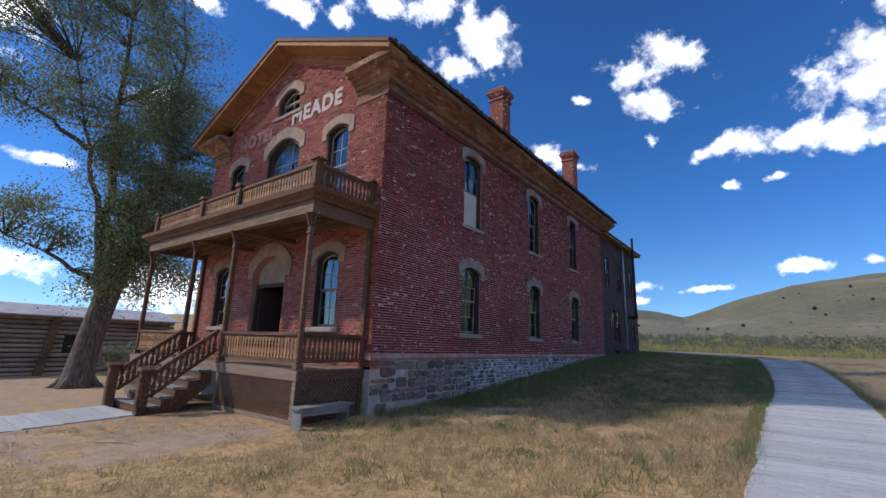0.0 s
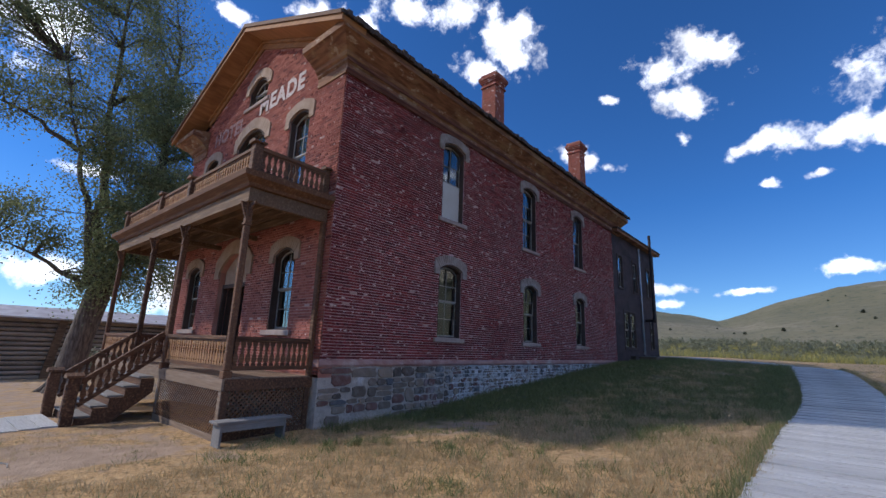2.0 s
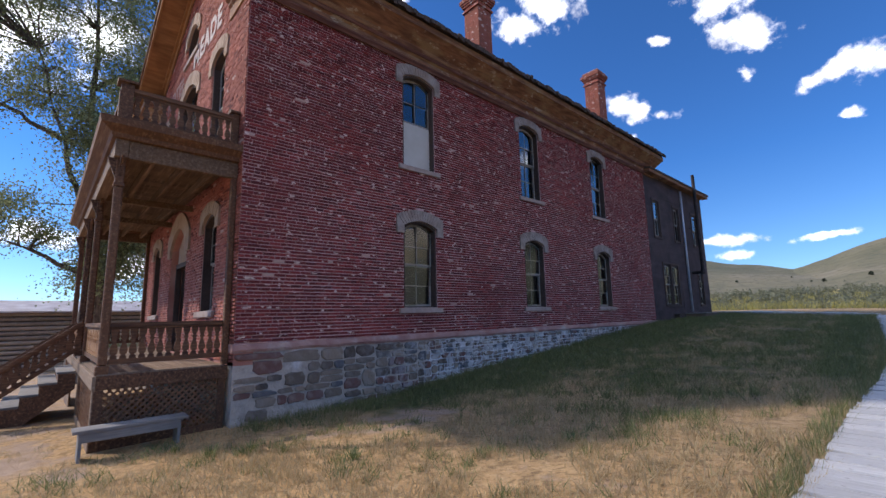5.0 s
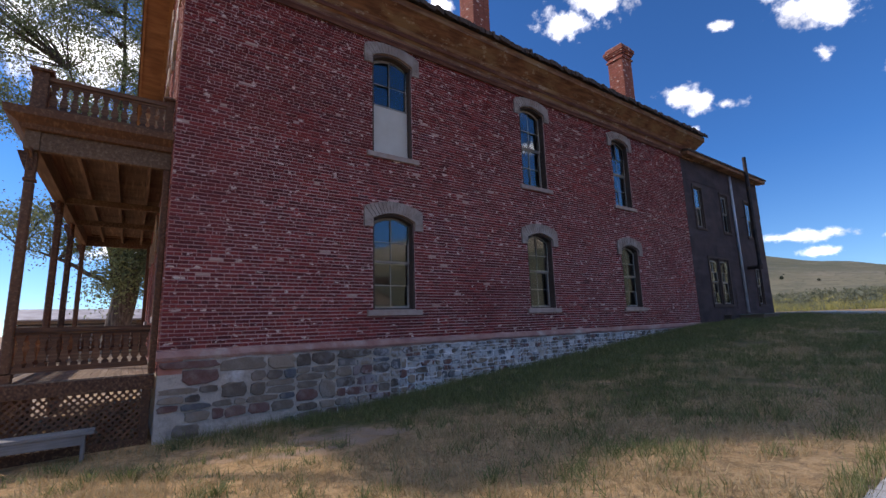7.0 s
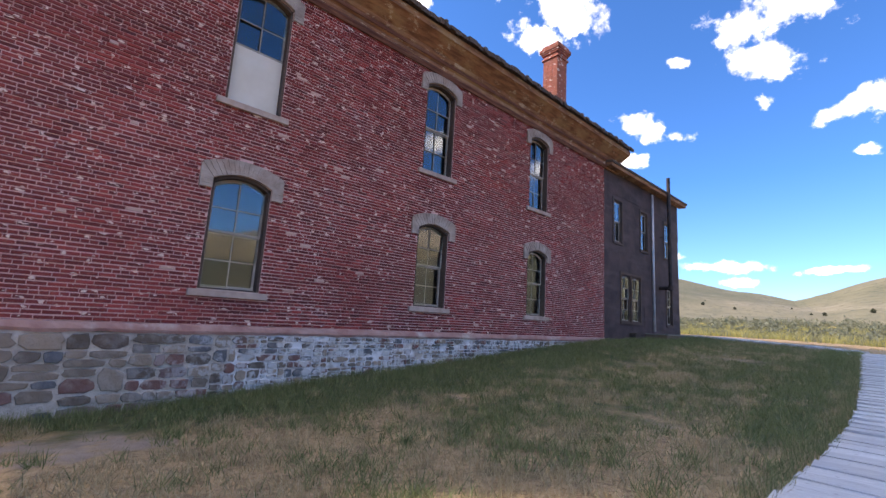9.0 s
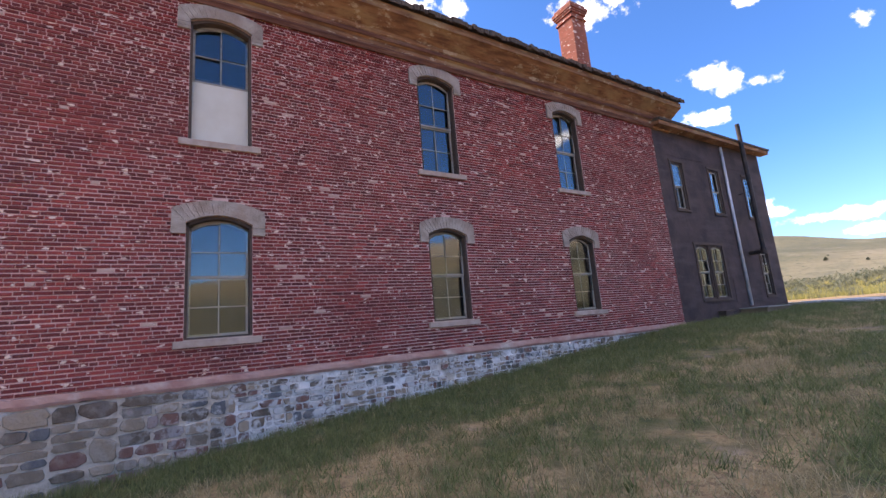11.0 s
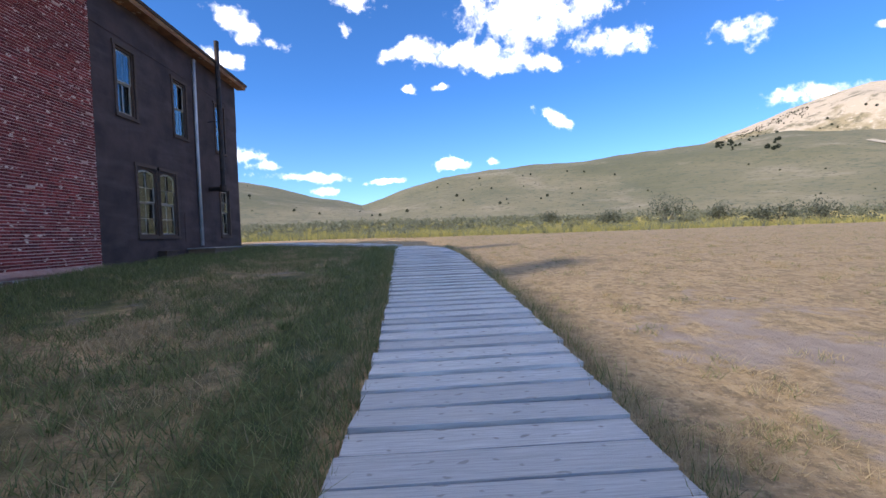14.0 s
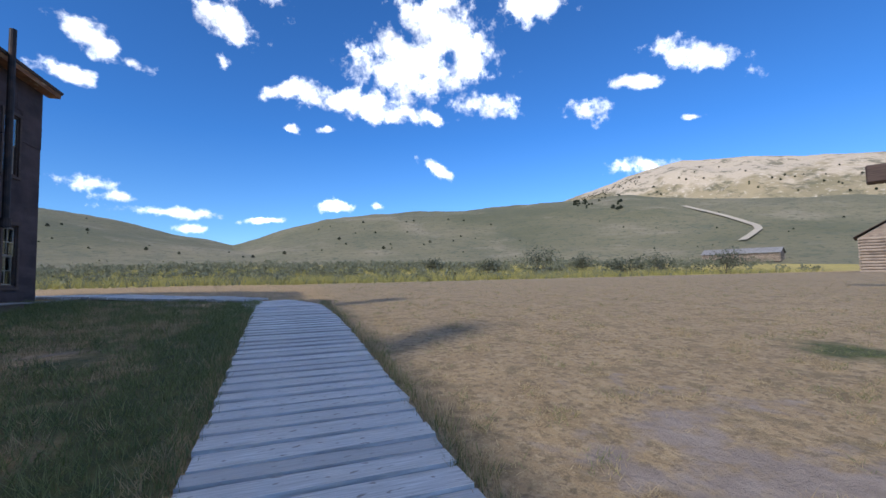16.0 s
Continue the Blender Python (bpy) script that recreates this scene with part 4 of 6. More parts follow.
for s in (-1, 1):
    bm = bmesh.new()
    u = CX + s * 0.76
    box(bm, u - 0.022, u + 0.022, 0.26, 1.0, 1.31, 3.48)
    box(bm, u - 0.03, u + 0.03, 0.36, 0.9, 1.5, 2.2, 0.008)
    box(bm, u - 0.03, u + 0.03, 0.36, 0.9, 2.4, 3.3, 0.008)
    part("door_leaf", bm, M_DARKWOOD, door, "dark panelled leaf swung inward")

# painted letters
for text, x, z, size, mat in (("HOTEL", -15.55, 8.78, 0.50, M_FADED), ("MEADE", -12.30, 8.98, 0.56, M_LETTER)):
    cu = bpy.data.curves.new("painted_letters", "FONT")
    cu.body, cu.size, cu.extrude, cu.space_character = text, size * 1.35, 0.002, 1.12
    cu.offset = 0.028
    tmp = bpy.data.objects.new("tmp", cu)
    scene.collection.objects.link(tmp)
    me = bpy.data.meshes.new_from_object(tmp.evaluated_get(bpy.context.evaluated_depsgraph_get()))
    bpy.data.objects.remove(tmp)
    me.materials.clear()
    me.materials.append(mat)
    ob = new("painted_letters", me)
    ob.matrix_world = pose(x, F - 0.028, z, 90, 0, 0)
    tagged(ob, "white painted letters flaking off the brick" if mat is M_LETTER else "faded painted letters on the brick", "lettering")

# ---- cornice and roof ----
PROFILE = [(-0.02, 8.60), (0.05, 8.60), (0.05, 8.86), (0.10, 8.90), (0.10, 8.96), (0.16, 9.00), (0.20, 9.08), (0.54, 9.30), (0.60, 9.32), (0.60, 9.50), (-0.02, 9.62)]


def cornice(side):
    """Boxed eaves along one side, returned round the front corner. side: 1 for the path's side, -1 for the other."""
    bm = bmesh.new()
    wx = W if side > 0 else WEST
    rows = []
    for kind in range(3):
        row = []
        for o, z in PROFILE:
            p = ((wx + side * o, YEND + 1.15), (wx + side * o, F - o), (wx - side * 1.2, F - o))[kind]
            row.append(bm.verts.new((p[0], p[1], z)))
        rows.append(row)
    n = len(PROFILE)
    for a, b in zip(rows, rows[1:]):
        for q in range(n):
            bm.faces.new((a[q], a[(q + 1) % n], b[(q + 1) % n], b[q]))
    bm.faces.new(rows[0])
    bm.faces.new(rows[-1][::-1])
    bmesh.ops.recalc_face_normals(bm, faces=bm.faces)
    ob = finish("trim_cornice", bm, M_CORNICESIDE)
    return tagged(ob, "boxed faded orange-brown wooden eaves cornice", "cornice", kind="structure")


cornice(1), cornice(-1)
bm = bmesh.new()
prism(bm, [(0.052, 8.58), (0.075, 8.58), (0.10, 8.63), (0.125, 8.66), (0.125, 8.70), (0.052, 8.72)], F - 0.09, YEND + 0.02)
prism(bm, [(0.105, 8.90), (0.125, 8.90), (0.15, 8.955), (0.15, 8.985), (0.105, 8.985)], F - 0.11, YEND + 0.02)
mould = finish("trim_moulding", bm, M_BEDMOULD)
mould.location.x = W
tagged(mould, "thin dark red wooden mouldings under the eaves", "trim", kind="structure")
roof = thing("roof", pose(0, 0, 0), "dark old shingle gable roof with orange-brown boxed eaves", "roof", kind="structure")
FR = F - 0.70
for s in (1, -1):
    ex = CX + s * (W + 0.66 - CX)
    bm = bmesh.new()
    prism(bm, [(ex, EAVE - 0.02), (CX, PEAK), (CX, PEAK + 0.10), (ex + s * 0.03, EAVE + 0.07)], FR - 0.04, YEND + 1.2)
    part("roof_slope", bm, M_ROOF, roof, "dark weathered shingle slope")
    rng = random.Random(3 + s)
    vs, fs = [], []
    y = FR - 0.05
    while y < YEND + 1.2:                      # ragged shingle butts along the eave
        w = rng.uniform(0.09, 0.2)
        d, h = rng.uniform(0.03, 0.10), rng.uniform(0.04, 0.10)
        n = len(vs)
        for yy in (y + 0.004, y + w - 0.004):
            vs += [(ex - s * 0.1, yy, EAVE + 0.03), (ex + s * d, yy, EAVE - rng.uniform(0.03, 0.08)), (ex + s * d, yy, EAVE + h), (ex - s * 0.1, yy, EAVE + 0.13)]
        fs += [(n, n + 1, n + 2, n + 3), (n + 4, n + 7, n + 6, n + 5), (n + 1, n + 5, n + 6, n + 2), (n + 2, n + 6, n + 7, n + 3), (n, n + 4, n + 5, n + 1)]
        y += w
    tagged(raw("shingle_edge", vs, fs, M_ROOF, roof), kind="stuff")
    bm = bmesh.new()
    prism(bm, [(ex - s * 0.05, EAVE - 0.16), (CX, PEAK - 0.16), (CX, PEAK - 0.005), (ex - s * 0.02, EAVE - 0.03)], FR + 0.03, F + 0.02)
    part("rake_soffit", bm, M_CORNICE, roof, "orange-brown boarded rake soffit")
    bm = bmesh.new()
    prism(bm, [(ex, EAVE - 0.20), (CX, PEAK - 0.20), (CX, PEAK - 0.005), (ex, EAVE - 0.025)], FR - 0.03, FR + 0.028)
    part("barge_board", bm, M_CORNICE, roof, "orange-brown barge board")
    bm = bmesh.new()
    prism(bm, [(ex, EAVE - 0.06), (CX, PEAK - 0.06), (CX, PEAK + 0.06), (ex, EAVE + 0.04)], FR - 0.075, FR - 0.032)
    part("rake_crown", bm, M_CROWN, roof, "rake crown moulding")
    bm = bmesh.new()
    prism(bm, [(CX + s * 3.75, PEAK - 0.44 - 3.75 * SLOPE), (CX, PEAK - 0.44), (CX, PEAK - 0.17), (CX + s * 3.75, PEAK - 0.17 - 3.75 * SLOPE)], F - 0.06, F - 0.022)
    prism(bm, [(CX + s * 3.75, PEAK - 0.26 - 3.75 * SLOPE), (CX, PEAK - 0.26), (CX, PEAK - 0.17), (CX + s * 3.75, PEAK - 0.17 - 3.75 * SLOPE)], F - 0.13, F - 0.062)
    part("frieze_board", bm, M_CORNICE, roof, "frieze board under the rake")


def chimney(x, y, h):
    z0 = PEAK - abs(x + 0.3 - CX) * SLOPE - 0.5
    ch = thing("chimney", pose(x, y, z0), "tall slim corbelled red brick chimney on the roof", "chimney", "roof chimneys")
    top = h - z0
    bm = bmesh.new()
    box(bm, 0.006, 0.644, 0.006, 0.644, 0, top)
    part("core", bm, M_MORTAR, ch)
    vs, fs = [], []
    rng = random.Random(int(y))
    z, course = 0.0, 0
    while z < top:
        grow = 0.0 if z < top - 0.62 else (0.05 if z < top - 0.54 else (0.0 if z < top - 0.40 else 0.05 + 0.035 * min(2, int((z - top + 0.40) / PITCH))))
        if z > top - 0.14:
            grow = 0.05
        lo, hi = -grow, 0.65 + grow
        for face in range(4):
            n = 3
            for q in range(n):
                off = 0.0 if course % 2 else 0.5 / n
                a = lo + (hi - lo) * max(0, q - off * 1.0 + 0.0) / n + 0.005
                b = lo + (hi - lo) * min(n, q + 1 - off * 1.0) / n - 0.005
                if q == n - 1:
                    b = hi - 0.004
                d = rng.uniform(0.006, 0.014)
                k = len(vs)
                for dep in (0.02 if grow == 0 else grow + 0.02, -d):
                    for u, zz in ((a, z + 0.005), (b, z + 0.005), (b, z + PITCH - 0.005), (a, z + PITCH - 0.005)):
                        vs.append(((u, lo + dep), (hi - dep, u), (lo + hi - u, hi - dep), (lo + dep, lo + hi - u))[face] + (zz,))
                fs += [(k + 4, k + 5, k + 6, k + 7), (k, k + 1, k + 5, k + 4), (k + 1, k + 2, k + 6, k + 5), (k + 2, k + 3, k + 7, k + 6), (k + 3, k, k + 4, k + 7)]
        z += PITCH
        course += 1
    tagged(raw("brickwork", vs, fs, M_BRICK_CHIMNEY, ch), "orange-red chimney bricks", kind="stuff")
    bm = bmesh.new()
    box(bm, -0.06, 0.71, -0.06, 0.71, top - 0.02, top + 0.03, 0.01)
    part("cap", bm, M_BAND, ch)
    return ch


chimney(-9.05, 14.75, 13.1)
chimney(-8.85, 22.55, 13.1)

# ---- porch ----
PY, PR, PL = 5.30, -7.95, -17.1                     # front plane and ends of the porch
DECK, BALC = 1.28, 5.30
COLS = (-8.07, -11.36, -13.68, -16.95)
M_BEAM = wood_mat("dark weathered beam", (0.085, 0.046, 0.024), (0.20, 0.118, 0.062), fade=(0.30, 0.20, 0.12))
porch = thing("porch", pose(0, 0, 0), "two-storey weathered brown wooden porch with sawn balusters", "porch")
for q in range(18):
    bm = bmesh.new()
    box(bm, PL + 0.02, PR - 0.02, PY + 0.02 + q * 0.1, PY + 0.116 + q * 0.1, DECK - 0.045, DECK)
    part("deck_board", bm, M_PORCHGREY, porch)
for a, b, ax in ((PL, PR, "x"), (PY, F - 0.03, "r"), (PY, F - 0.03, "l")):
    bm = bmesh.new()
    if ax == "x":
        box(bm, a - 0.02, b + 0.02, PY - 0.03, PY + 0.015, DECK - 0.23, DECK - 0.02, 0.004)
    else:
        x = PR if ax == "r" else PL
        box(bm, x - 0.02, x + 0.025, a + 0.018, b, DECK - 0.23, DECK - 0.02, 0.004)
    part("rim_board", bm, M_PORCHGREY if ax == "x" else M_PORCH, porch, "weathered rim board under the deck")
# lattice skirts
for x0, x1, axis in ((PL, -13.75, "x"), (-11.3, PR, "x"), (PY, F - 0.06, "r")):
    base = 0.12 if axis == "x" else 0.16
    fr = bmesh.new()
    z0, z1 = base + 0.16, DECK - 0.235
    def put(bmx, a, b, lo, hi, d0=-0.015, d1=0.02):
        if axis == "x":
            box(bmx, a, b, PY + d0, PY + d1, lo, hi, 0.003)
        else:
            box(bmx, PR - d1 + 0.005, PR - d0, a, b, lo, hi, 0.003)
    put(fr, x0, x1, base - 0.15, z0)
    put(fr, x0, x0 + 0.12, z0 + 0.002, z1)
    put(fr, x1 - 0.12, x1, z0 + 0.002, z1)
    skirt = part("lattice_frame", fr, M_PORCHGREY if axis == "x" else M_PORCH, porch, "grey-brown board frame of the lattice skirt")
    a0, a1 = x0 + 0.12, x1 - 0.12
    for lay, sgn in ((0, 1), (1, -1))[:1 if axis == "x" else 2]:
        c = a0 - (z1 - z0)
        while c < a1 + (z1 - z0):
            lo_u, hi_u = (c, c + (z1 - z0)) if sgn > 0 else (c + (z1 - z0), c)
            t0, t1 = 0.0, 1.0
            du = hi_u - lo_u
            for lim, hi_side in ((a0, False), (a1, True)):
                t = (lim - lo_u) / du
                if (du > 0) == hi_side:
                    t1 = min(t1, t)
                else:
                    t0 = max(t0, t)
            if t1 - t0 > 0.03:
                p = [(lo_u + du * t, z0 + (z1 - z0) * t) for t in (t0, t1)]
                d = 0.006 + 0.009 * lay
                lb = bmesh.new()
                if axis == "x":
                    beam(lb, (p[0][0], PY + d, p[0][1]), (p[1][0], PY + d, p[1][1]), 0.008, 0.032)
                else:
                    beam(lb, (PR - d, p[0][0], p[0][1]), (PR - d, p[1][0], p[1][1]), 0.008, 0.032)
                part("lath", lb, M_PORCH, skirt)
            c += 0.098
# columns
for i, x in enumerate(COLS):
    bm = bmesh.new()
    box(bm, x - 0.085, x + 0.085, PY - 0.005, PY + 0.165, DECK - 0.02, DECK + 0.12, 0.01)
    box(bm, x - 0.06, x + 0.06, PY + 0.02, PY + 0.14, DECK + 0.12, 4.25, 0.022)
    box(bm, x - 0.075, x + 0.075, PY + 0.005, PY + 0.155, 4.25, 4.30, 0.008)
    box(bm, x - 0.06, x + 0.06, PY + 0.02, PY + 0.14, 4.30, 4.72, 0.01)
    col = part("column", bm, M_PORCH, porch, "tall chamfered brown porch column")
    bm = bmesh.new()
    for s in (-1, 1):
        prism(bm, [(x + s * 0.062, 4.42), (x + s * 0.10, 4.50), (x + s * 0.12, 4.60), (x + s * 0.26, 4.66), (x + s * 0.28, 4.72), (x + s * 0.062, 4.72)], PY + 0.06, PY + 0.10)
    prism(bm, [(PY + 0.018, 4.40), (PY - 0.04, 4.55), (PY - 0.10, 4.72), (PY + 0.018, 4.72)], x - 0.03, x + 0.03, "x")
    part("bracket", bm, M_PORCH, col, "scroll-sawn bracket")
for x in (PR - 0.07, PL + 0.07):
    bm = bmesh.new()
    box(bm, x - 0.06, x + 0.06, F - 0.12, F - 0.022, DECK, 4.72, 0.012)
    part("half_column", bm, M_PORCH, porch, "brown post against the brick")
# balcony floor
bm = bmesh.new()
box(bm, PL - 0.02, PR + 0.02, PY - 0.02, PY + 0.16, 4.722, 5.02, 0.006)
part("front_beam", bm, M_BEAM, porch, "weathered beam under the balcony")
for x in (PR - 0.10, PL):
    bm = bmesh.new()
    box(bm, x, x + 0.10, PY + 0.162, F - 0.022, 4.722, 5.02, 0.006)
    part("side_beam", bm, M_BEAM, porch, "weathered side beam under the balcony")
bm = bmesh.new()
prof = [(-0.02, 5.022), (-0.07, 5.03), (-0.10, 5.10), (-0.24, 5.19), (-0.26, 5.30), (0.3, 5.30), (0.3, 5.022)]
rows = []
for st in range(4):
    rows.append([bm.verts.new(((PR - o, F - 0.022), (PR - o, PY + o), (PL + o, PY + o), (PL + o, F - 0.022))[st] + (z,)) for o, z in prof])
for a, b in zip(rows, rows[1:]):
    for q in range(len(prof)):
        bm.faces.new((a[q], a[(q + 1) % len(prof)], b[(q + 1) % len(prof)], b[q]))
bm.faces.new(rows[0])
bm.faces.new(rows[-1][::-1])
bmesh.ops.recalc_face_normals(bm, faces=bm.faces)
part("balcony_cornice", bm, M_PORCH, porch, "moulded edge of the balcony floor")
for y in (PY + 0.55, PY + 1.05, PY + 1.55):
    bm = bmesh.new()
    box(bm, PL + 0.11, PR - 0.11, y, y + 0.06, 4.86, 5.04, 0.003)
    part("joist", bm, M_BEAM, porch)
for x in COLS[1:3]:
    bm = bmesh.new()
    box(bm, x - 0.06, x + 0.06, PY + 0.165, F - 0.022, 4.725, 4.855, 0.004)
    part("cross_beam", bm, M_BEAM, porch, "weathered cross beam under the balcony")
x = PL + 0.05
while x < PR - 0.2:
    bm = bmesh.new()
    box(bm, x, x + 0.135, PY + 0.17, F - 0.03, 5.045, 5.08)
    part("floor_board", bm, M_BEAM, porch)
    x += 0.142


BAL_SHAPE = [(0.0, .045), (.10, .045), (.14, .022), (.20, .048), (.30, .052), (.42, .040), (.52, .022), (.58, .020), (.63, .042), (.69, .022), (.80, .046), (.88, .050), (1.0, .050)]


def baluster_mesh(h, wood):
    bm = bmesh.new()
    prism(bm, [(w, t * h) for t, w in BAL_SHAPE] + [(-w, t * h) for t, w in BAL_SHAPE[::-1]], -0.012, 0.012)
    me = bpy.data.meshes.new("baluster")
    bm.normal_update()
    bm.to_mesh(me)
    bm.free()
    me.materials.append(wood)
    return me


BAL_LOW, BAL_UP = baluster_mesh(0.50, M_BALUSTER), baluster_mesh(0.46, M_BALUSTER)   # lit copy for the front, sunlight put into the colour
# shaded copy for side and stair rails, in the darker porch wood
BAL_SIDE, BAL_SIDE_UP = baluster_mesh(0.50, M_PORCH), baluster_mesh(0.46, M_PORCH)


def railing(p, q, z_low, z_high, mesh, owner, pitch=0.122, rise=0.0):
    """Top and bottom rails from p to q with a row of flat sawn balusters; rise: how far q lies above p."""
    p, q = Vector(p), Vector(q)
    ang = math.atan2(q.y - p.y, q.x - p.x)
    length = (q - p).length
    at = pose(p.x, p.y, 0, 0, 0, math.degrees(ang))
    slope = rise / length
    for nm, zc, h, w in (("top_rail", z_high, 0.07, 0.11), ("bottom_rail", z_low, 0.08, 0.06)):
        bm = bmesh.new()
        beam(bm, (0, 0, zc), (length, 0, zc + rise), w, h)
        if nm == "top_rail":
            beam(bm, (0, 0, zc - 0.055), (length, 0, zc - 0.055 + rise), 0.05, 0.04)
        ob = part(nm, bm, M_PORCH, owner)
        ob.matrix_basis = at
    n = int(length / pitch)
    for k in range(n):
        u = (k + 0.5) * length / n
        b = new("baluster", mesh)
        b.parent = owner
        b.matrix_basis = at @ pose(u, 0, z_low + 0.03 + slope * u, random.uniform(-0.6, 0.6), random.uniform(-0.8, 0.8), 0)


YC = PY + 0.08
for a, b in ((COLS[1] + 0.07, COLS[0] - 0.07), (COLS[3] + 0.07, COLS[2] - 0.07)):
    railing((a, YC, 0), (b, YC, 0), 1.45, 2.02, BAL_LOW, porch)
for x in (COLS[0], COLS[3]):
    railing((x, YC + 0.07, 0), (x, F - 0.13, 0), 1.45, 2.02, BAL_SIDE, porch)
UPX = (-8.05, -11.45, -13.6, -16.95)
for a, b in zip(UPX[1:], UPX):
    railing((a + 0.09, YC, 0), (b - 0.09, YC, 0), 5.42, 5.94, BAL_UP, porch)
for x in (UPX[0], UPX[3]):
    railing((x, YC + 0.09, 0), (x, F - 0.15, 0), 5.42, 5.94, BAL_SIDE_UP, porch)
for x, y, s in [(u, YC, 0.09) for u in UPX] + [(UPX[0], F - 0.09, 0.06), (UPX[3], F - 0.09, 0.06)]:
    bm = bmesh.new()
    box(bm, x - s, x + s, y - s, y + s, 5.302, 6.02, 0.008)
    box(bm, x - s + 0.02, x + s - 0.02, y - s - 0.012, y - s, 5.42, 5.9, 0.004)
    nw = part("newel", bm, M_PORCH, porch, "square brown newel post")
    bm = bmesh.new()
    prism(bm, [(x - s - 0.05, 6.022), (x + s + 0.05, 6.022), (x + s + 0.05, 6.06), (x, 6.12), (x - s - 0.05, 6.06)], y - s - 0.05, y + s + 0.05)
    part("newel_cap", bm, M_PORCH, nw, "flared newel cap")

# stairs
SX0, SX1, SY, SZ = -13.55, -11.45, 3.82, 0.10
stairs = thing("porch_stairs", pose(0, 0, 0), "wooden porch stairs with sawn baluster rails", "stairs")
rise = (DECK - SZ) / 6
run = (PY - 0.04 - SY) / 5.4
for q in range(5):
    bm = bmesh.new()
    y0 = SY + 0.1 + q * run
    box(bm, SX0 + 0.06, SX1 - 0.06, y0 - 0.03, y0 + run + 0.01, SZ + rise * (q + 1) - 0.04, SZ + rise * (q + 1), 0.006)
    part("tread", bm, M_BENCH, stairs, "pale worn tread")
    bm = bmesh.new()
    box(bm, SX0 + 0.06, SX1 - 0.06, y0, y0 + 0.02, SZ + rise * q, SZ + rise * (q + 1) - 0.042)
    part("riser", bm, M_PORCH, stairs)
for x in (SX0, SX1 - 0.05):
    bm = bmesh.new()
    out = [(SY + 0.08, SZ - 0.1)]
    for q in range(5):
        y0 = SY + 0.1 + q * run
        out += [(y0, SZ + rise * (q + 1) - 0.045), (y0 + run, SZ + rise * (q + 1) - 0.045)]
    out += [(PY - 0.035, DECK - 0.3), (PY - 0.035, DECK - 0.55), (SY + 0.55, SZ - 0.1)]
    prism(bm, out, x, x + 0.05, "x")
    part("stringer", bm, M_PORCH, stairs)
for x in (SX0 + 0.03, SX1 - 0.03):
    railing((x, SY + 0.1, 0), (x, PY - 0.0, 0), SZ + 0.42, SZ + 0.92, BAL_SIDE, stairs, 0.125, DECK - SZ - 0.12)
    bm = bmesh.new()
    box(bm, x - 0.10, x + 0.10, SY - 0.14, SY + 0.06, SZ - 0.3, SZ + 0.98, 0.012)
    box(bm, x - 0.07, x + 0.07, SY - 0.155, SY - 0.14, SZ + 0.2, SZ + 0.85, 0.004)
    nw = part("newel", bm, M_PORCH, stairs, "heavy square newel post")
    bm = bmesh.new()
    prism(bm, [(x - 0.15, SZ + 0.982), (x + 0.15, SZ + 0.982), (x + 0.15, SZ + 1.03), (x, SZ + 1.09), (x - 0.15, SZ + 1.03)], SY - 0.19, SY + 0.11)
    part("newel_cap", bm, M_PORCH, nw, "flared newel cap")

# bench
bz = ground_z(-7.6, 5.8)
bench = thing("bench", pose(-7.62, 5.78, bz), "low silver-grey plank bench beside the porch", "bench")
for nm, b in (("seat", (-0.17, 0.17, -0.70, 0.70, 0.37, 0.41)), ("apron", (0.12, 0.145, -0.60, 0.60, 0.24, 0.368)), ("apron", (-0.145, -0.12, -0.60, 0.60, 0.24, 0.368)),
              ("leg", (-0.15, 0.15, -0.63, -0.59, -0.06, 0.369)), ("leg", (-0.15, 0.15, 0.56, 0.60, -0.06, 0.369))):
    bm = bmesh.new()
    box(bm, *b, 0.004)
    part(nm, bm, M_BENCH, bench)

# ---- tar-papered rear wing ----
AX, AY1, ATOP = -7.80, 33.55, 8.72
ANNEX = pose(AX, 0, 0, 0, 0, 90)
ann_up = [Opening(m, 0.36, 5.66, 7.46, 7.47) for m in (26.72, 29.32, 32.08)]
ann_lo = [Opening(27.42, 0.43, 2.34, 4.24, 4.33), Opening(28.42, 0.43, 2.34, 4.24, 4.33), Opening(32.2, 0.34, 2.34, 4.16, 4.17)]
wall_annex = wall_mesh("wall_annex", YEND + 0.03, AY1, 0.6, lambda u: ATOP, ann_up + ann_lo, 0.2, M_TAR, ANNEX, "black-brown tar-papered timber wall of the rear wing")
for o in ann_up + ann_lo:
    number += 1
    window("window_%d" % number, o, ANNEX, "narrow sash window in a black tar-paper wall", lights=(2, 2) if o in ann_lo else (2, 1), recess=0.05, sill=0)
    w = bpy.data.objects["window_%d" % number]
    bm = bmesh.new()
    for s in (-1, 1):
        box(bm, o.mid + s * (o.half + 0.045) - 0.045, o.mid + s * (o.half + 0.045) + 0.045, -0.03, 0.0, o.sill - 0.02, o.crown + 0.0)
    box(bm, o.mid - o.half - 0.12, o.mid + o.half + 0.12, -0.035, 0.0, o.crown + 0.002, o.crown + 0.1)
    box(bm, o.mid - o.half - 0.10, o.mid + o.half + 0.10, -0.05, 0.0, o.sill - 0.1, o.sill - 0.022)
    part("casing", bm, M_DARKWOOD, w, "dark weathered casing boards")
rng = random.Random(2)
z = 1.2
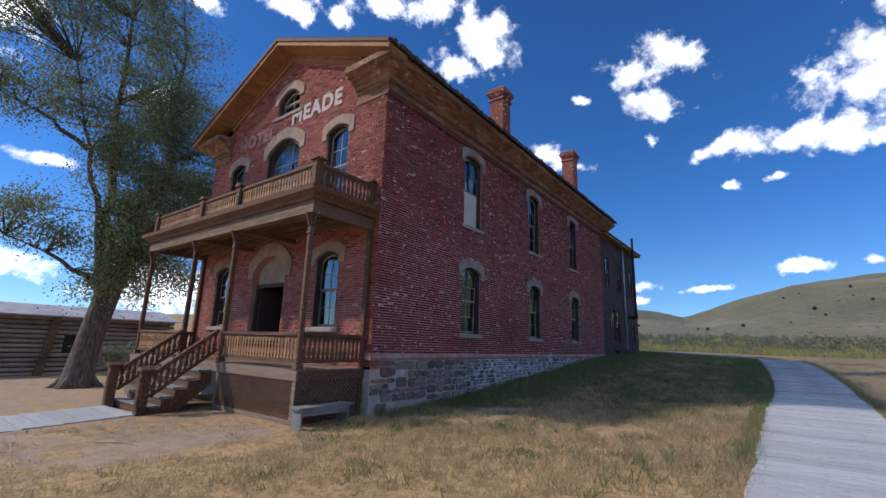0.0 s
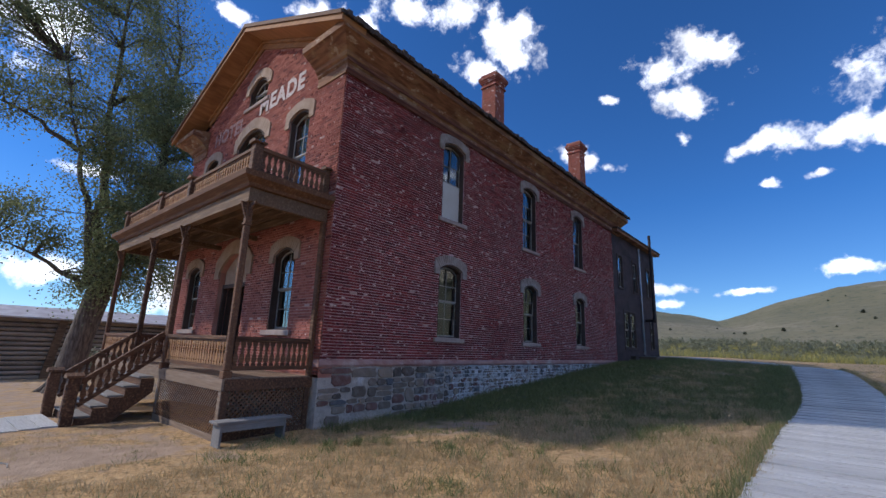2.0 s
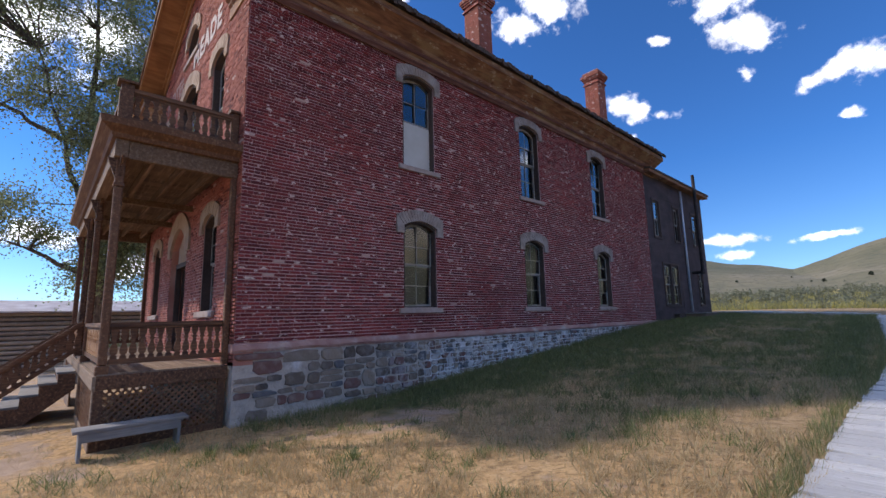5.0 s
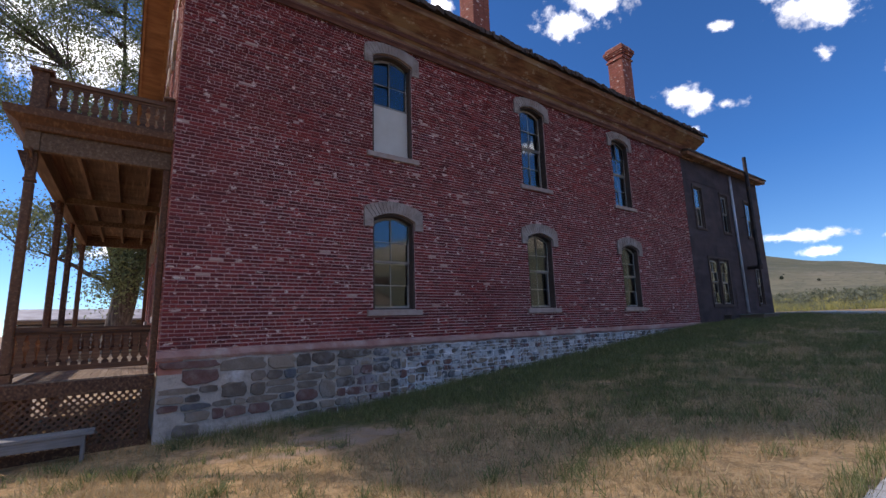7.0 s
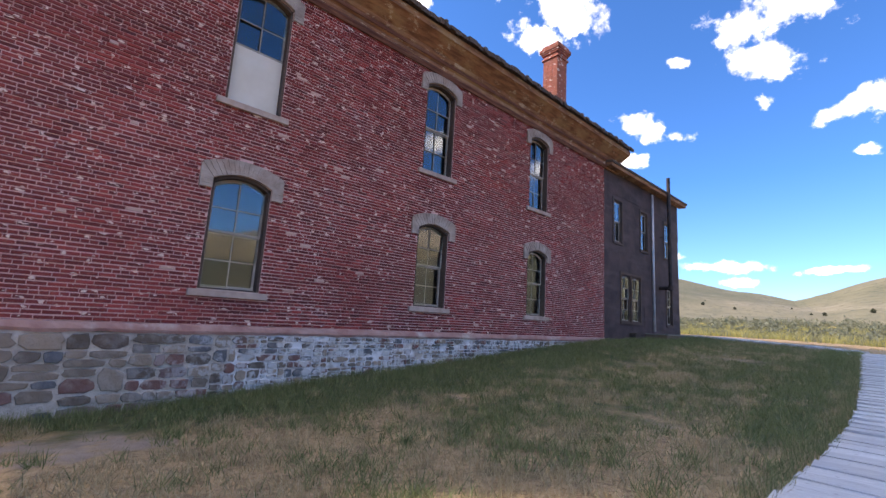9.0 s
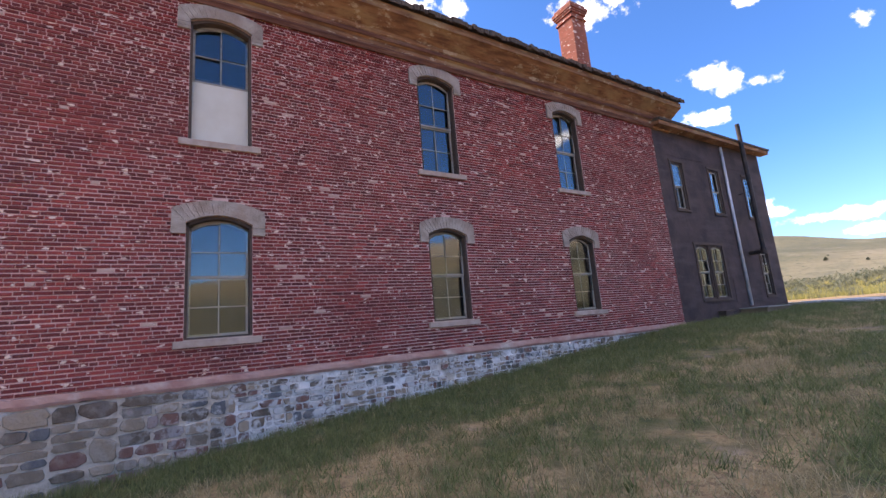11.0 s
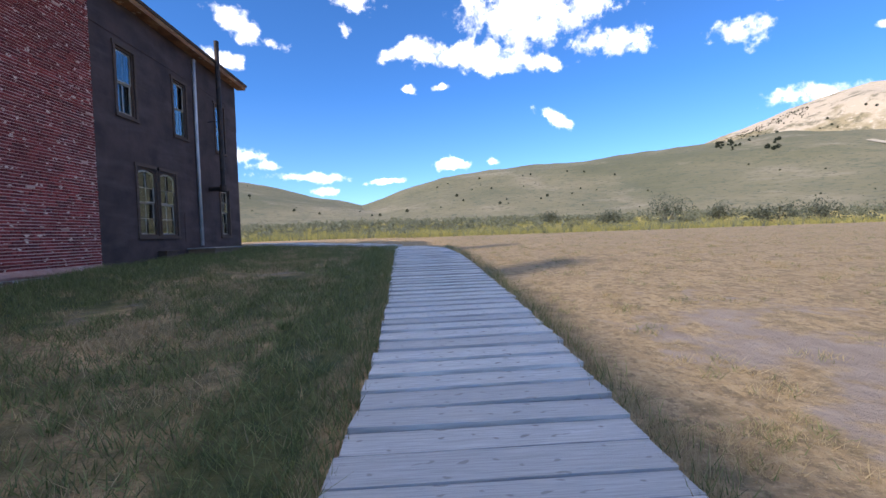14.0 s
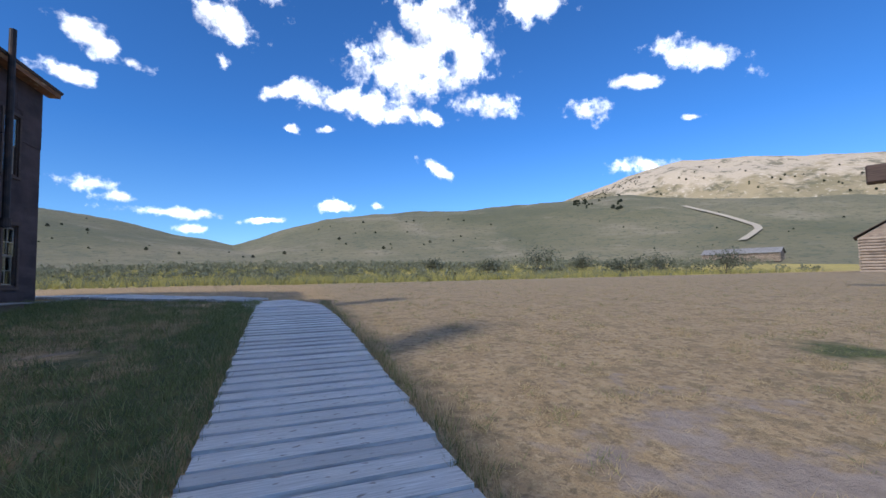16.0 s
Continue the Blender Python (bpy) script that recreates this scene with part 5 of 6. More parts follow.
while z < ATOP:                                    # lapped sheets of tar paper
    u = YEND + 0.04
    z1 = min(z + 0.93, ATOP - 0.02)
    while u < AY1 - 0.05:
        u1 = min(u + rng.uniform(1.4, 2.6), AY1 - 0.01)
        if not any(o.mid - o.half - 0.02 < u1 and o.mid + o.half + 0.02 > u and o.sill < z1 and o.crown > z for o in ann_up + ann_lo):
            bm = bmesh.new()
            box(bm, u + 0.002, u1, -0.004 - rng.uniform(0.001, 0.006), -0.001, z, z1 + 0.02)
            sh = part("tar_sheet", bm, M_TAR, wall_annex)
            sh.rotation_euler = (rng.uniform(0, 0.002), 0, 0)
        u = u1
    z += 0.93
bm = bmesh.new()
box(bm, -17.0, AX - 0.202, AY1 - 0.2, AY1, 0.4, ATOP)
box(bm, -17.0, -16.8, YEND + 0.05, AY1 - 0.21, 0.0, ATOP)
tagged(finish("wall_annex_back", bm, M_TAR), "black tar-papered end of the rear wing", "wall", kind="structure")
bm = bmesh.new()
box(bm, -16.7, AX - 0.25, YEND + 0.06, AY1 - 0.25, 1.9, 1.95)
box(bm, -16.7, AX - 0.25, YEND + 0.06, AY1 - 0.25, 5.0, 5.1)
box(bm, -16.7, AX - 0.25, YEND + 0.06, AY1 - 0.25, 8.6, 8.68)
box(bm, -11.5, -11.4, YEND + 0.06, AY1 - 0.25, 1.95, 8.6)
tagged(finish("floor_annex", bm, M_ROOM), "dim inner floors of the rear wing", "floor", kind="structure")
aroof = thing("roof_annex", pose(0, 0, 0), "low dark shingle roof of the rear wing", "roof", kind="structure")
for s in (1, -1):
    ex = AX + 0.42 if s > 0 else -17.3
    bm = bmesh.new()
    prism(bm, [(ex, 8.80), (CX, 9.9), (CX, 10.0), (ex + s * 0.02, 8.88)], YEND + 0.03, AY1 + 0.32)
    part("roof_slope", bm, M_ROOF, aroof)
    bm = bmesh.new()
    prism(bm, [(ex - s * 0.05, 8.66), (ex - s * 0.4, ATOP - 0.05), (ex - s * 0.4, 8.86), (ex - s * 0.03, 8.795)], YEND + 0.03, AY1 + 0.28)
    part("eaves_box", bm, M_CORNICESIDE, aroof, "orange-brown boxed eaves")

bm = bmesh.new()
tube(bm, [(AX + 0.06, 30.22, 8.58), (AX + 0.06, 30.2, 5.2), (AX + 0.06, 30.22, 1.98)], [0.058] * 3, 12)
dp = finish("downpipe", bm, M_PIPE, None, smooth=True)
tagged(dp, "straight galvanised grey downpipe on the tar-paper wall", "pipe")
sp = thing("stovepipe", pose(-7.27, 31.0, 0), "rusty black stovepipe rising above the rear eaves", "pipe")
bm = bmesh.new()
tube(bm, [(-0.52, 0.02, 4.08), (-0.06, 0.0, 4.08), (0.0, 0, 4.14), (0.0, 0, 6.4), (0.0, 0.0, 8.3), (0.0, 0, 9.55)], [0.085] * 6, 12)
part("pipe", bm, M_STOVE, sp)
bm = bmesh.new()
tube(bm, [(0, 0, 3.96), (0, 0, 3.98), (0, 0, 4.22)], [0.07, 0.12, 0.12], 12)
part("collar", bm, M_STOVE, sp)
bm = bmesh.new()
beam(bm, (-0.52, 0.1, 6.6), (0.0, 0.06, 6.62), 0.02, 0.02)
part("wall_strap", bm, M_STOVE, sp)

plat = thing("cellar_hatch", pose(AX + 0.02, 0, 0), "low grey plank hatch against the tar-paper wall", "hatch")
bm = bmesh.new()
box(bm, 0.0, 0.9, 29.35, 31.2, 1.2, 1.86, 0.004)
part("box", bm, M_PORCHGREY, plat)
for q in range(6):
    bm = bmesh.new()
    box(bm, -0.0 + q * 0.165, 0.155 + q * 0.165, 29.25, 31.3, 1.864, 1.90, 0.003)
    part("plank", bm, M_BENCH, plat)
bm = bmesh.new()
beam(bm, (0.5, 31.35, 1.85), (0.7, 34.4, 1.83), 0.25, 0.05)
part("ramp_board", bm, M_BENCH, plat)
bm = bmesh.new()
box(bm, AX + 0.01, AX + 0.26, 27.75, 28.3, 1.3, 1.84, 0.006)
box(bm, AX + 0.0, AX + 0.30, 27.70, 28.35, 1.842, 1.88, 0.004)
tagged(finish("vent_box", bm, M_DARKWOOD), "small dark wooden box below the paired windows", "box")

# ---- boardwalk ----
BW_Z = [(y, z + 0.055) for y, z in G_WALK]


WALK_MID = [(-10, 0.69), (8, 0.70), (12, 0.72), (15.5, 0.84), (19, 0.85), (22, 0.70), (25, 0.50), (28, 0.28), (30.5, 0.08)]


def walk_mid(y):
    return curve_at(WALK_MID, y)


walkway = thing("boardwalk", pose(0, 0, 0), "silver-grey weathered plank boardwalk beside the hotel", "boardwalk", kind="structure")
rng = random.Random(9)
meshes = []
for q in range(8):
    bm = bmesh.new()
    box(bm, -0.96, 0.96, -0.5, 0.5, -0.075, 0.0, 0.003)
    for v in bm.verts:
        v.co.y *= 0.308 - 0.004 * (q % 3)
        v.co.z += rng.uniform(-0.0015, 0.0015)
        v.co.x += rng.uniform(-0.012, 0.012)
    me = bpy.data.meshes.new("plank")
    bm.normal_update()
    bm.to_mesh(me)
    bm.free()
    me.materials.append(M_PLANK)
    meshes.append(me)


def plank(x, y, z, yaw, wide=1.0, deep=1.0):
    b = new("plank", rng.choice(meshes))
    b.parent = walkway
    b.matrix_basis = pose(x + rng.uniform(-0.022, 0.022), y, z + rng.uniform(-0.007, 0.007), rng.uniform(-0.8, 0.8), rng.uniform(-0.3, 0.3), yaw + rng.uniform(-0.5, 0.5) + (180 if rng.random() < 0.5 else 0)) @ Matrix.Diagonal((wide, deep, 1, 1))


y = -9.0
while y < 30.0:
    yaw = 1.5 if y < 17.5 else 3.5
    deep = rng.choice((0.22, 0.25, 0.28, 0.29, 0.30, 0.31))
    y += deep / 2 + 0.006
    plank(walk_mid(y), y, curve_at(BW_Z, y), yaw, 1.0, deep / 0.308)
    y += deep / 2 + 0.008
for q in range(10):                                   # the turn
    a = q / 9
    plank(walk_mid(30) - 0.1 - 0.75 * a, 30.2 + 2.6 * a, 1.60 + 0.03 * a, 4 + 46 * a, 1.05)
for q in range(52):                                   # away behind the rear wing
    d = q * 0.318
    plank(-1.3 - d * 0.93, 33.3 + d * 0.30, max(ground_z(-1.3 - d * 0.93 + s, 33.3 + d * 0.30 + t) for s in (-0.4, 0.4) for t in (-0.9, 0, 0.9)) + 0.06, 70)
lw = thing("boardwalk", pose(0, 0, 0), "pale plank boardwalk leading to the porch stairs", "boardwalk", kind="structure")
save, walkway = walkway, lw
y = -6.0
while y < SY - 0.1:
    plank(-12.45 + 0.12 * (SY - y), y, ground_z(-12.4, y) + 0.06, 1)
    y += 0.318
walkway = save

# ---- cottonwood ----
def cottonwood(x, y, z):
    rng = random.Random(21)
    tr = thing("tree", pose(x, y, z), "tall old cottonwood with a thick forked trunk", "tree")
    bm = bmesh.new()
    tube(bm, [(0.1, -0.1, -0.4), (0.05, -0.05, 0.2), (0, 0, 0.9), (0.1, 0.15, 2.5), (0.25, 0.4, 4.2), (0.3, 0.6, 5.2)], [0.95, 0.66, 0.56, 0.50, 0.50, 0.36], 16)
    for k in range(7):
        a = 2 * math.pi * k / 7
        tube(bm, [(0.42 * math.cos(a), 0.42 * math.sin(a), 0.5), (0.75 * math.cos(a), 0.75 * math.sin(a), 0.1), (1.2 * math.cos(a), 1.2 * math.sin(a), -0.15)], [0.2, 0.16, 0.06], 6)
    limbs = [
        (0.34, [(0.3, 0.5, 4.6), (0.4, 1.5, 8), (0.2, 2.0, 11), (0.0, 1.9, 15), (0.2, 1.6, 19.5)]),
        (0.20, [(0.2, -0.1, 4.6), (0.2, -0.5, 8), (0.0, -1.4, 11), (0.3, -2.6, 15)]),
        (0.30, [(0.1, 0.2, 4.8), (-0.3, 0.0, 9), (-0.5, -0.6, 14), (-0.3, -0.8, 20.5)]),
        (0.17, [(0.35, 0.5, 5.6), (0.5, 2.2, 8.2), (0.4, 3.5, 9.6)]),
        (0.20, [(0.2, 1.6, 11), (0.4, 2.6, 12.0), (0.5, 4.2, 13.2)]),
        (0.13, [(0.2, -0.2, 4.6), (0.3, -2.0, 5.8), (0.2, -3.5, 6.3)]),
        (0.13, [(0.0, -1.4, 11), (0.3, -3.4, 12.0), (0.2, -5.2, 12.4)]),
        (0.15, [(-0.5, -0.6, 14), (-1.5, 1.5, 16.5), (-1.2, 3.0, 18.5)])]
    nodes = []
    for r, pts in limbs:
        fine = []
        for p, q in zip(pts, pts[1:]):
            for t in (0, 0.25, 0.5, 0.75):
                fine.append(Vector(p).lerp(Vector(q), t) + Vector((rng.gauss(0, .07), rng.gauss(0, .09), 0)))
        fine.append(Vector(pts[-1]))
        tube(bm, fine, [max(0.035, r * (1 - 0.85 * k / (len(fine) - 1))) for k in range(len(fine))], 8)
        nodes += fine[2:]
    # masses of foliage: middle (x, y, z), radius
    lobes = [(1.4, 0.6, 7.4, 1.4), (1.4, 1.3, 10.2, 1.5), (1.2, -0.6, 11.4, 1.4), (1.2, 0.8, 13.6, 1.6), (0.5, 1.6, 8.8, 2.0), (0.5, 3.3, 9.6, 1.7), (0.6, -0.2, 9.2, 1.5), (0.7, 1.7, 6.4, 1.6), (0.4, 2.6, 13.0, 1.8), (0.5, 0.2, 6.2, 1.2), (0, 1.4, 18.6, 2.9), (0, 3.0, 16.0, 2.2), (0, 0.0, 21.0, 2.4), (0, -2.8, 19.4, 2.4), (0, -5.0, 16.6, 2.3), (0, -1.6, 15.8, 2.4), (0, 1.2, 13.4, 2.2), (0.4, 3.0, 11.4, 1.8),
             (0.4, 1.4, 10.0, 1.9), (0.5, 0.6, 7.4, 1.7), (0.6, 2.6, 8.0, 1.6), (0.4, 4.0, 9.8, 1.2), (0.8, 0.9, 5.0, 1.4), (0.6, 2.6, 5.4, 1.1), (0.6, -0.6, 4.6, 1.1), (0.2, -3.6, 7.4, 1.3),
             (0.2, -2.6, 6.6, 1.0), (0, -4.4, 12.8, 1.5), (0, -2.2, 12.6, 1.4), (0.8, -0.2, 11.4, 1.4), (0, -6.2, 19.0, 1.8)]
    spots, tips = [], []
    for lx, ly, lz, lr in lobes:
        for _ in range(int(3 + 3.2 * lr ** 2)):
            d = Vector((rng.gauss(0, 1), rng.gauss(0, 1), rng.gauss(0, 1))).normalized() * lr * rng.random() ** 0.45
            spots.append((lx + d.x, ly + 0.3 - 1.2 * smooth01(12.5, 16, lz) + d.y, lz + d.z * 0.85))
    for p in spots:
        p = Vector(p)
        near = min(nodes, key=lambda v: (v - p).length + 0.9 * max(0, v.z - p.z))
        mid = near.lerp(p, 0.5) + Vector((rng.gauss(0, .15), rng.gauss(0, .15), rng.uniform(0, .3)))
        if (near - p).length > 0.3:
            tube(bm, [near, mid, p], [0.05, 0.032, 0.012], 5, False)
        tips.append((p, rng.uniform(0.45, 0.8)))
    part("trunk", bm, M_BARK, tr, "thick furrowed grey-brown trunk and limbs", smooth=True)
    rs = np.random.RandomState(4)
    quads = []
    for p, size in tips:
        m = 400
        mid = np.array(p) + rs.normal(0, size * 0.84, (m, 3)) * (1, 1, 0.75)
        a, b = rs.normal(0, 1, (m, 3)), rs.normal(0, 1, (m, 3))
        a /= np.linalg.norm(a, axis=1)[:, None]
        b -= a * (a * b).sum(1)[:, None]
        b /= np.linalg.norm(b, axis=1)[:, None]
        s = rs.uniform(0.036, 0.07, (m, 1))
        quads.append(np.stack((mid - a * s, mid + b * s * 0.7, mid + a * s, mid - b * s * 0.7), axis=1).reshape(-1, 3))
    vs = np.concatenate(quads).tolist()
    fs = [(q, q + 1, q + 2, q + 3) for q in range(0, len(vs), 4)]
    tagged(raw("crown", vs, fs, M_LEAF, tr), "airy grey-green leaves with gaps", kind="stuff")
    return tr


TX, TY = -25.3, 6.1
cottonwood(TX, TY, ground_z(TX, TY))


# ---- log buildings ----
def log_house(m, length, depth, height, logs, label, ridge, roof_mat, openings=(), braces=()):
    """A low log house: local x along its long front (outward -y)."""
    h = thing("log_cabin", m, label, "cabin")
    r = height / logs / 2
    for side in range(4):
        for q in range(logs):
            bm = bmesh.new()
            e = 0.25
            j = random.uniform(-0.02, 0.02)
            z = r + q * 2 * r + (r if side > 1 else 0) * 0.0
            if side < 2:
                y = 0 if side == 0 else depth
                spans = [(-e, length + e)]
                for a, b, z0, z1 in (openings if side == 0 else ()):
                    if z0 < z < z1:
                        spans = [s for u, v in spans for s in ((u, a), (b, v)) if s[1] > s[0]]
                for a, b in spans:
                    tube(bm, [(a, y + j, z), ((a + b) / 2, y - j, z), (b, y + j, z)], [r * 0.82, r * 0.87, r * 0.80], 8)
            else:
                x = 0 if side == 2 else length
                tube(bm, [(x, 0.1, z), (x, depth - 0.1, z)], [r * 0.97, r * 0.97], 8)
            part("log", bm, M_LOG, h)
    bm = bmesh.new()
    box(bm, 0.02, length - 0.02, r * 0.3, r * 0.9, -0.3, height)
    box(bm, 0.02, length - 0.02, depth - r * 0.9, depth - r * 0.3, -0.3, height)
    box(bm, r * 0.3, r * 0.9, 0.1, depth - 0.1, -0.3, height)
    box(bm, length - r * 0.9, length - r * 0.3, 0.1, depth - 0.1, -0.3, height)
    part("chinking", bm, M_CHINK, h)
    for s in (0, 1):
        bm = bmesh.new()
        ye = -0.5 if s == 0 else depth + 0.5
        prism(bm, [(ye, height - 0.05), (depth / 2, height + ridge), (depth / 2, height + ridge + 0.08), (ye, height + 0.04)], -0.5, length + 0.5, "x")
        part("roof_slope", bm, roof_mat, h)
    for x in (0.0, length):
        bm = bmesh.new()
        prism(bm, [(0, height - 0.02), (depth, height - 0.02), (depth / 2, height + ridge - 0.04)], x - 0.06, x + 0.06, "x")
        part("gable", bm, M_LOG, h)
    for x in braces:
        bm = bmesh.new()
        beam(bm, (x, -r - 0.06, -0.1), (x + 0.45, -r - 0.06, height - 0.1), 0.12, 0.42)
        part("wall_brace", bm, M_BEAM, h, "leaning timber brace")
    return h


# outward is +x for the cabin beyond the tree
log_house(pose(-37.0, 1.0, ground_z(-37, 6) - 0.05, 0, 0, 90), 13.1, 6.0, 3.75, 13, "long low log cabin with a pale tin roof", 0.75, M_TIN, openings=((6.9, 7.6, 1.5, 2.7),), braces=(5.9,))

# ---- far buildings on the meadow ----
def polar(az, r):
    return HC.x + r * math.sin(radians(az)), HC.y + r * math.cos(radians(az))


bx, by = polar(50.0, 150)
barn = log_house(pose(bx, by, ground_z(bx, by) + 0.3, 0, 0, -62) @ pose(-9, 0, 0), 18, 8, 2.4, 8, "long low weathered shed out on the meadow", 1.5, M_BENCH)
bx, by = 69.5, 45.5
log_house(pose(bx, by, ground_z(bx, by) - 0.1, 0, 0, 28) @ pose(-3, 0, 0), 8.0, 8.0, 4.2, 12, "small log cabin with a dark plank roof", 2.8, M_ROOF)
bx, by = 22.4, 26.6
bm = bmesh.new()
box(bm, -1.2, 1.4, -0.35, 0.35, 4.25, 4.95, 0.05)
sign = finish("sign_beam", bm, M_DARKWOOD)
sign.location = (bx, by, ground_z(bx, by))
sign.rotation_euler = (0, 0, radians(-62))
bm = bmesh.new()
for s in (1.1,):
    beam(bm, (s, 0, -0.3), (s, 0, 4.24), 0.2, 0.2)
part("post", bm, M_DARKWOOD, sign)
tagged(sign, "dark timber beam on posts beside the cabin", "timber frame")


# ---- plants ----
def clumps(name, places, material, label, category):
    """Many leafy bushes in one mesh. places: x, y, z, width, height, leaves, leaf size."""
    rs = np.random.RandomState(len(places))
    vs, fs = [], []
    for x, y, z, w, h, n, s in places:
        c = rs.normal(0, 1, (n, 3))
        c /= np.linalg.norm(c, axis=1)[:, None]
        c *= rs.uniform(0.45, 1.05, (n, 1)) * (1 + 0.35 * np.sin(c[:, :1] * 5 + x))
        c = c * (w / 2, w / 2, h / 2) + (x, y, z + h * 0.42)
        a, b = rs.normal(0, s, (n, 3)), rs.normal(0, s * 0.6, (n, 3))
        a[:, 2] = np.abs(a[:, 2]) + s * 0.5
        for cc, aa, bb in zip(c, a, b):
            k = len(vs)
            vs += [tuple(cc - bb), tuple(cc + bb), tuple(cc + aa)]
            fs.append((k, k + 1, k + 2))
    ob = raw(name, vs, fs, material)
    return tagged(ob, label, category, kind="stuff")


rs = np.random.RandomState(77)
sage = []
while len(sage) < 1000:
    az, r = rs.uniform(-34, 68), 46 + 85 * rs.uniform(0, 1) ** 1.3
    x, y = polar(az, r)
    edge = 60 + 0.10 * x
    if y < edge or (y < edge + 16 and rs.uniform() < 0.8):
        continue
    w = rs.uniform(0.7, 1.7) * (1.0 + max(0.0, r - 70) / 60)
    sage.append((x, y, ground_z(x, y) - 0.1, w, w * rs.uniform(0.55, 0.85), 70, 0.16))
clumps("sagebrush", sage, M_SAGE, "grey-green sagebrush across the meadow", "shrub")


def bush(x, y, w, h, label, material=M_BUSH, leaf=0.11, n=900):
    """One rounded bush of stems and small leaves."""
    rs = np.random.RandomState(int(abs(x) * 7 + abs(y) * 3))
    b = thing("bush", pose(x, y, ground_z(x, y) - 0.05), label, "bush", "meadow bushes")
    bm = bmesh.new()
    lobes = [(rs.normal(0, w * 0.22), rs.normal(0, w * 0.22), h * rs.uniform(0.4, 0.75), rs.uniform(0.2, 0.36) * w) for _ in range(7)]
    for lx, ly, lz, lr in lobes:
        tube(bm, [(0, 0, -0.1), (lx * 0.5, ly * 0.5, lz * 0.55), (lx, ly, lz)], [0.05, 0.035, 0.012], 5, False)
    part("stems", bm, M_BARK, b)
    vs, fs = [], []
    for k in range(n):
        lx, ly, lz, lr = lobes[k % 7]
        c = np.array((lx, ly, lz)) + rs.normal(0, lr * 0.55, 3) * (1, 1, 0.75)
        c[2] = max(0.05, c[2])
        q = len(vs)
        vs += [tuple(c + rs.normal(0, leaf, 3)) for _ in range(3)]
        fs.append((q, q + 1, q + 2))
    tagged(raw("foliage", vs, fs, material, b), kind="stuff")
    return b


for az, r, w, h in ((28.0, 74, 4.4, 3.4), (38.0, 66, 3.6, 2.2), (47.5, 74, 4.4, 2.8), (62.5, 60, 4.0, 3.0), (22.0, 68, 3.0, 1.8), (41.5, 80, 3.4, 2.2), (33.0, 82, 3.4, 2.0), (15.0, 78, 2.8, 1.6)):
    bush(*polar(az, r), w * 1.15, h * 1.35, "rounded grey-green bush in the yellow meadow")
bush(-27.5, 8.0, 2.6, 2.2, "dry grey-brown bush before the log cabin", M_SAGE, 0.06, 1400)


def blades(name, count, region, height, width, materials, chooser, label, lean=0.35, seed=1):
    """Grass blades as thin bent triangles, in one mesh."""
    rs = np.random.RandomState(seed)
    vs, fs, sl = [], [], []
    made = 0
    while made < count:
        x, y, z0 = region(rs)
        pick = chooser(x, y, rs)
        if pick is None:
            made += 0.25
            continue
        tuft = rs.randint(4, 9)
        for _ in range(tuft):
            px, py = x + rs.normal(0, 0.045), y + rs.normal(0, 0.045)
            h = height * rs.uniform(0.45, 1.2) * (1.25 if pick == 1 else 1)
            a = rs.uniform(0, 6.283)
            wx, wy = math.cos(a) * width, math.sin(a) * width
            lx, ly = rs.normal(0, lean * h), rs.normal(0, lean * h)
            n = len(vs)
            vs += [(px - wx, py - wy, z0 - 0.01), (px + wx, py + wy, z0 - 0.01), (px + lx, py + ly, z0 + h)]
            fs.append((n, n + 1, n + 2))
            sl.append(pick)
        made += tuft
    ob = raw(name, vs, fs, None, None, sl, materials)
    return tagged(ob, label, "grass", kind="stuff")


def lawn_place(rs):
    y = 0.5 + 32.5 * rs.uniform() ** 1.15
    x = rs.uniform(-7.7, -0.2 - 0.05 * max(0, y - 17.5))
    return x, y, ground_z(x, y)


def lawn_kind(x, y, rs):
    if rs.uniform() > 0.15 + smooth01(0.5, 8.5, y + 2.2 * noise.noise((x * 0.5, y * 0.5, 6))):
        return None
    g, d, _ = cover(x, y)
    g += 0.8 * noise.noise((x * 1.1, y * 1.1, 0)) + 0.75 * noise.noise((x * 3.1, y * 3.1, 4)) + 0.10
    if d + 0.5 * noise.noise((x * 1.1, y * 1.1, 5)) > 0.36 and g < 0.85:
        return None
    return 1 if g > rs.uniform(0.25, 0.75) else 0


def field_place(rs):
    r = 1.5 + 38 * rs.uniform() ** 1.6
    a = rs.uniform(-0.2, 1.5)
    x, y = 1.9 + r * math.sin(a), 12 + r * math.cos(a)
    return x, y, ground_z(x, y)


def field_kind(x, y, rs):
    if x < 1.85 - 0.045 * max(0, y - 17.5) and y < 32:
        return None
    g, d, _ = cover(x, y)
    if noise.noise((x * 1.5, y * 1.5, 5)) + 0.9 * noise.noise((x * 3.6, y * 3.6, 7)) < 0.12 + 0.5 * d:
        return None
    return 1 if g > rs.uniform(0.3, 0.9) or rs.uniform() < 0.22 else 0


def yard_place(rs):
    x, y = rs.uniform(-11, -0.3), rs.uniform(0.5, 7.2)
    return x, y, ground_z(x, y)


def yard_kind(x, y, rs):
    if (x < -7.3 and y > 5.0) or noise.noise((x * 0.8, y * 0.8, 9)) < -0.05:
        return None
    return 1 if noise.noise((x * 0.7, y * 0.7, 2)) > rs.uniform(0.0, 0.7) else 0


def edge_place(rs):
    y = 6 + 26 * rs.uniform()
    x = walk_mid(y) + rs.choice((-1, 1)) * (0.99 + abs(rs.normal(0, 0.11)))
    return x, y, ground_z(x, y)


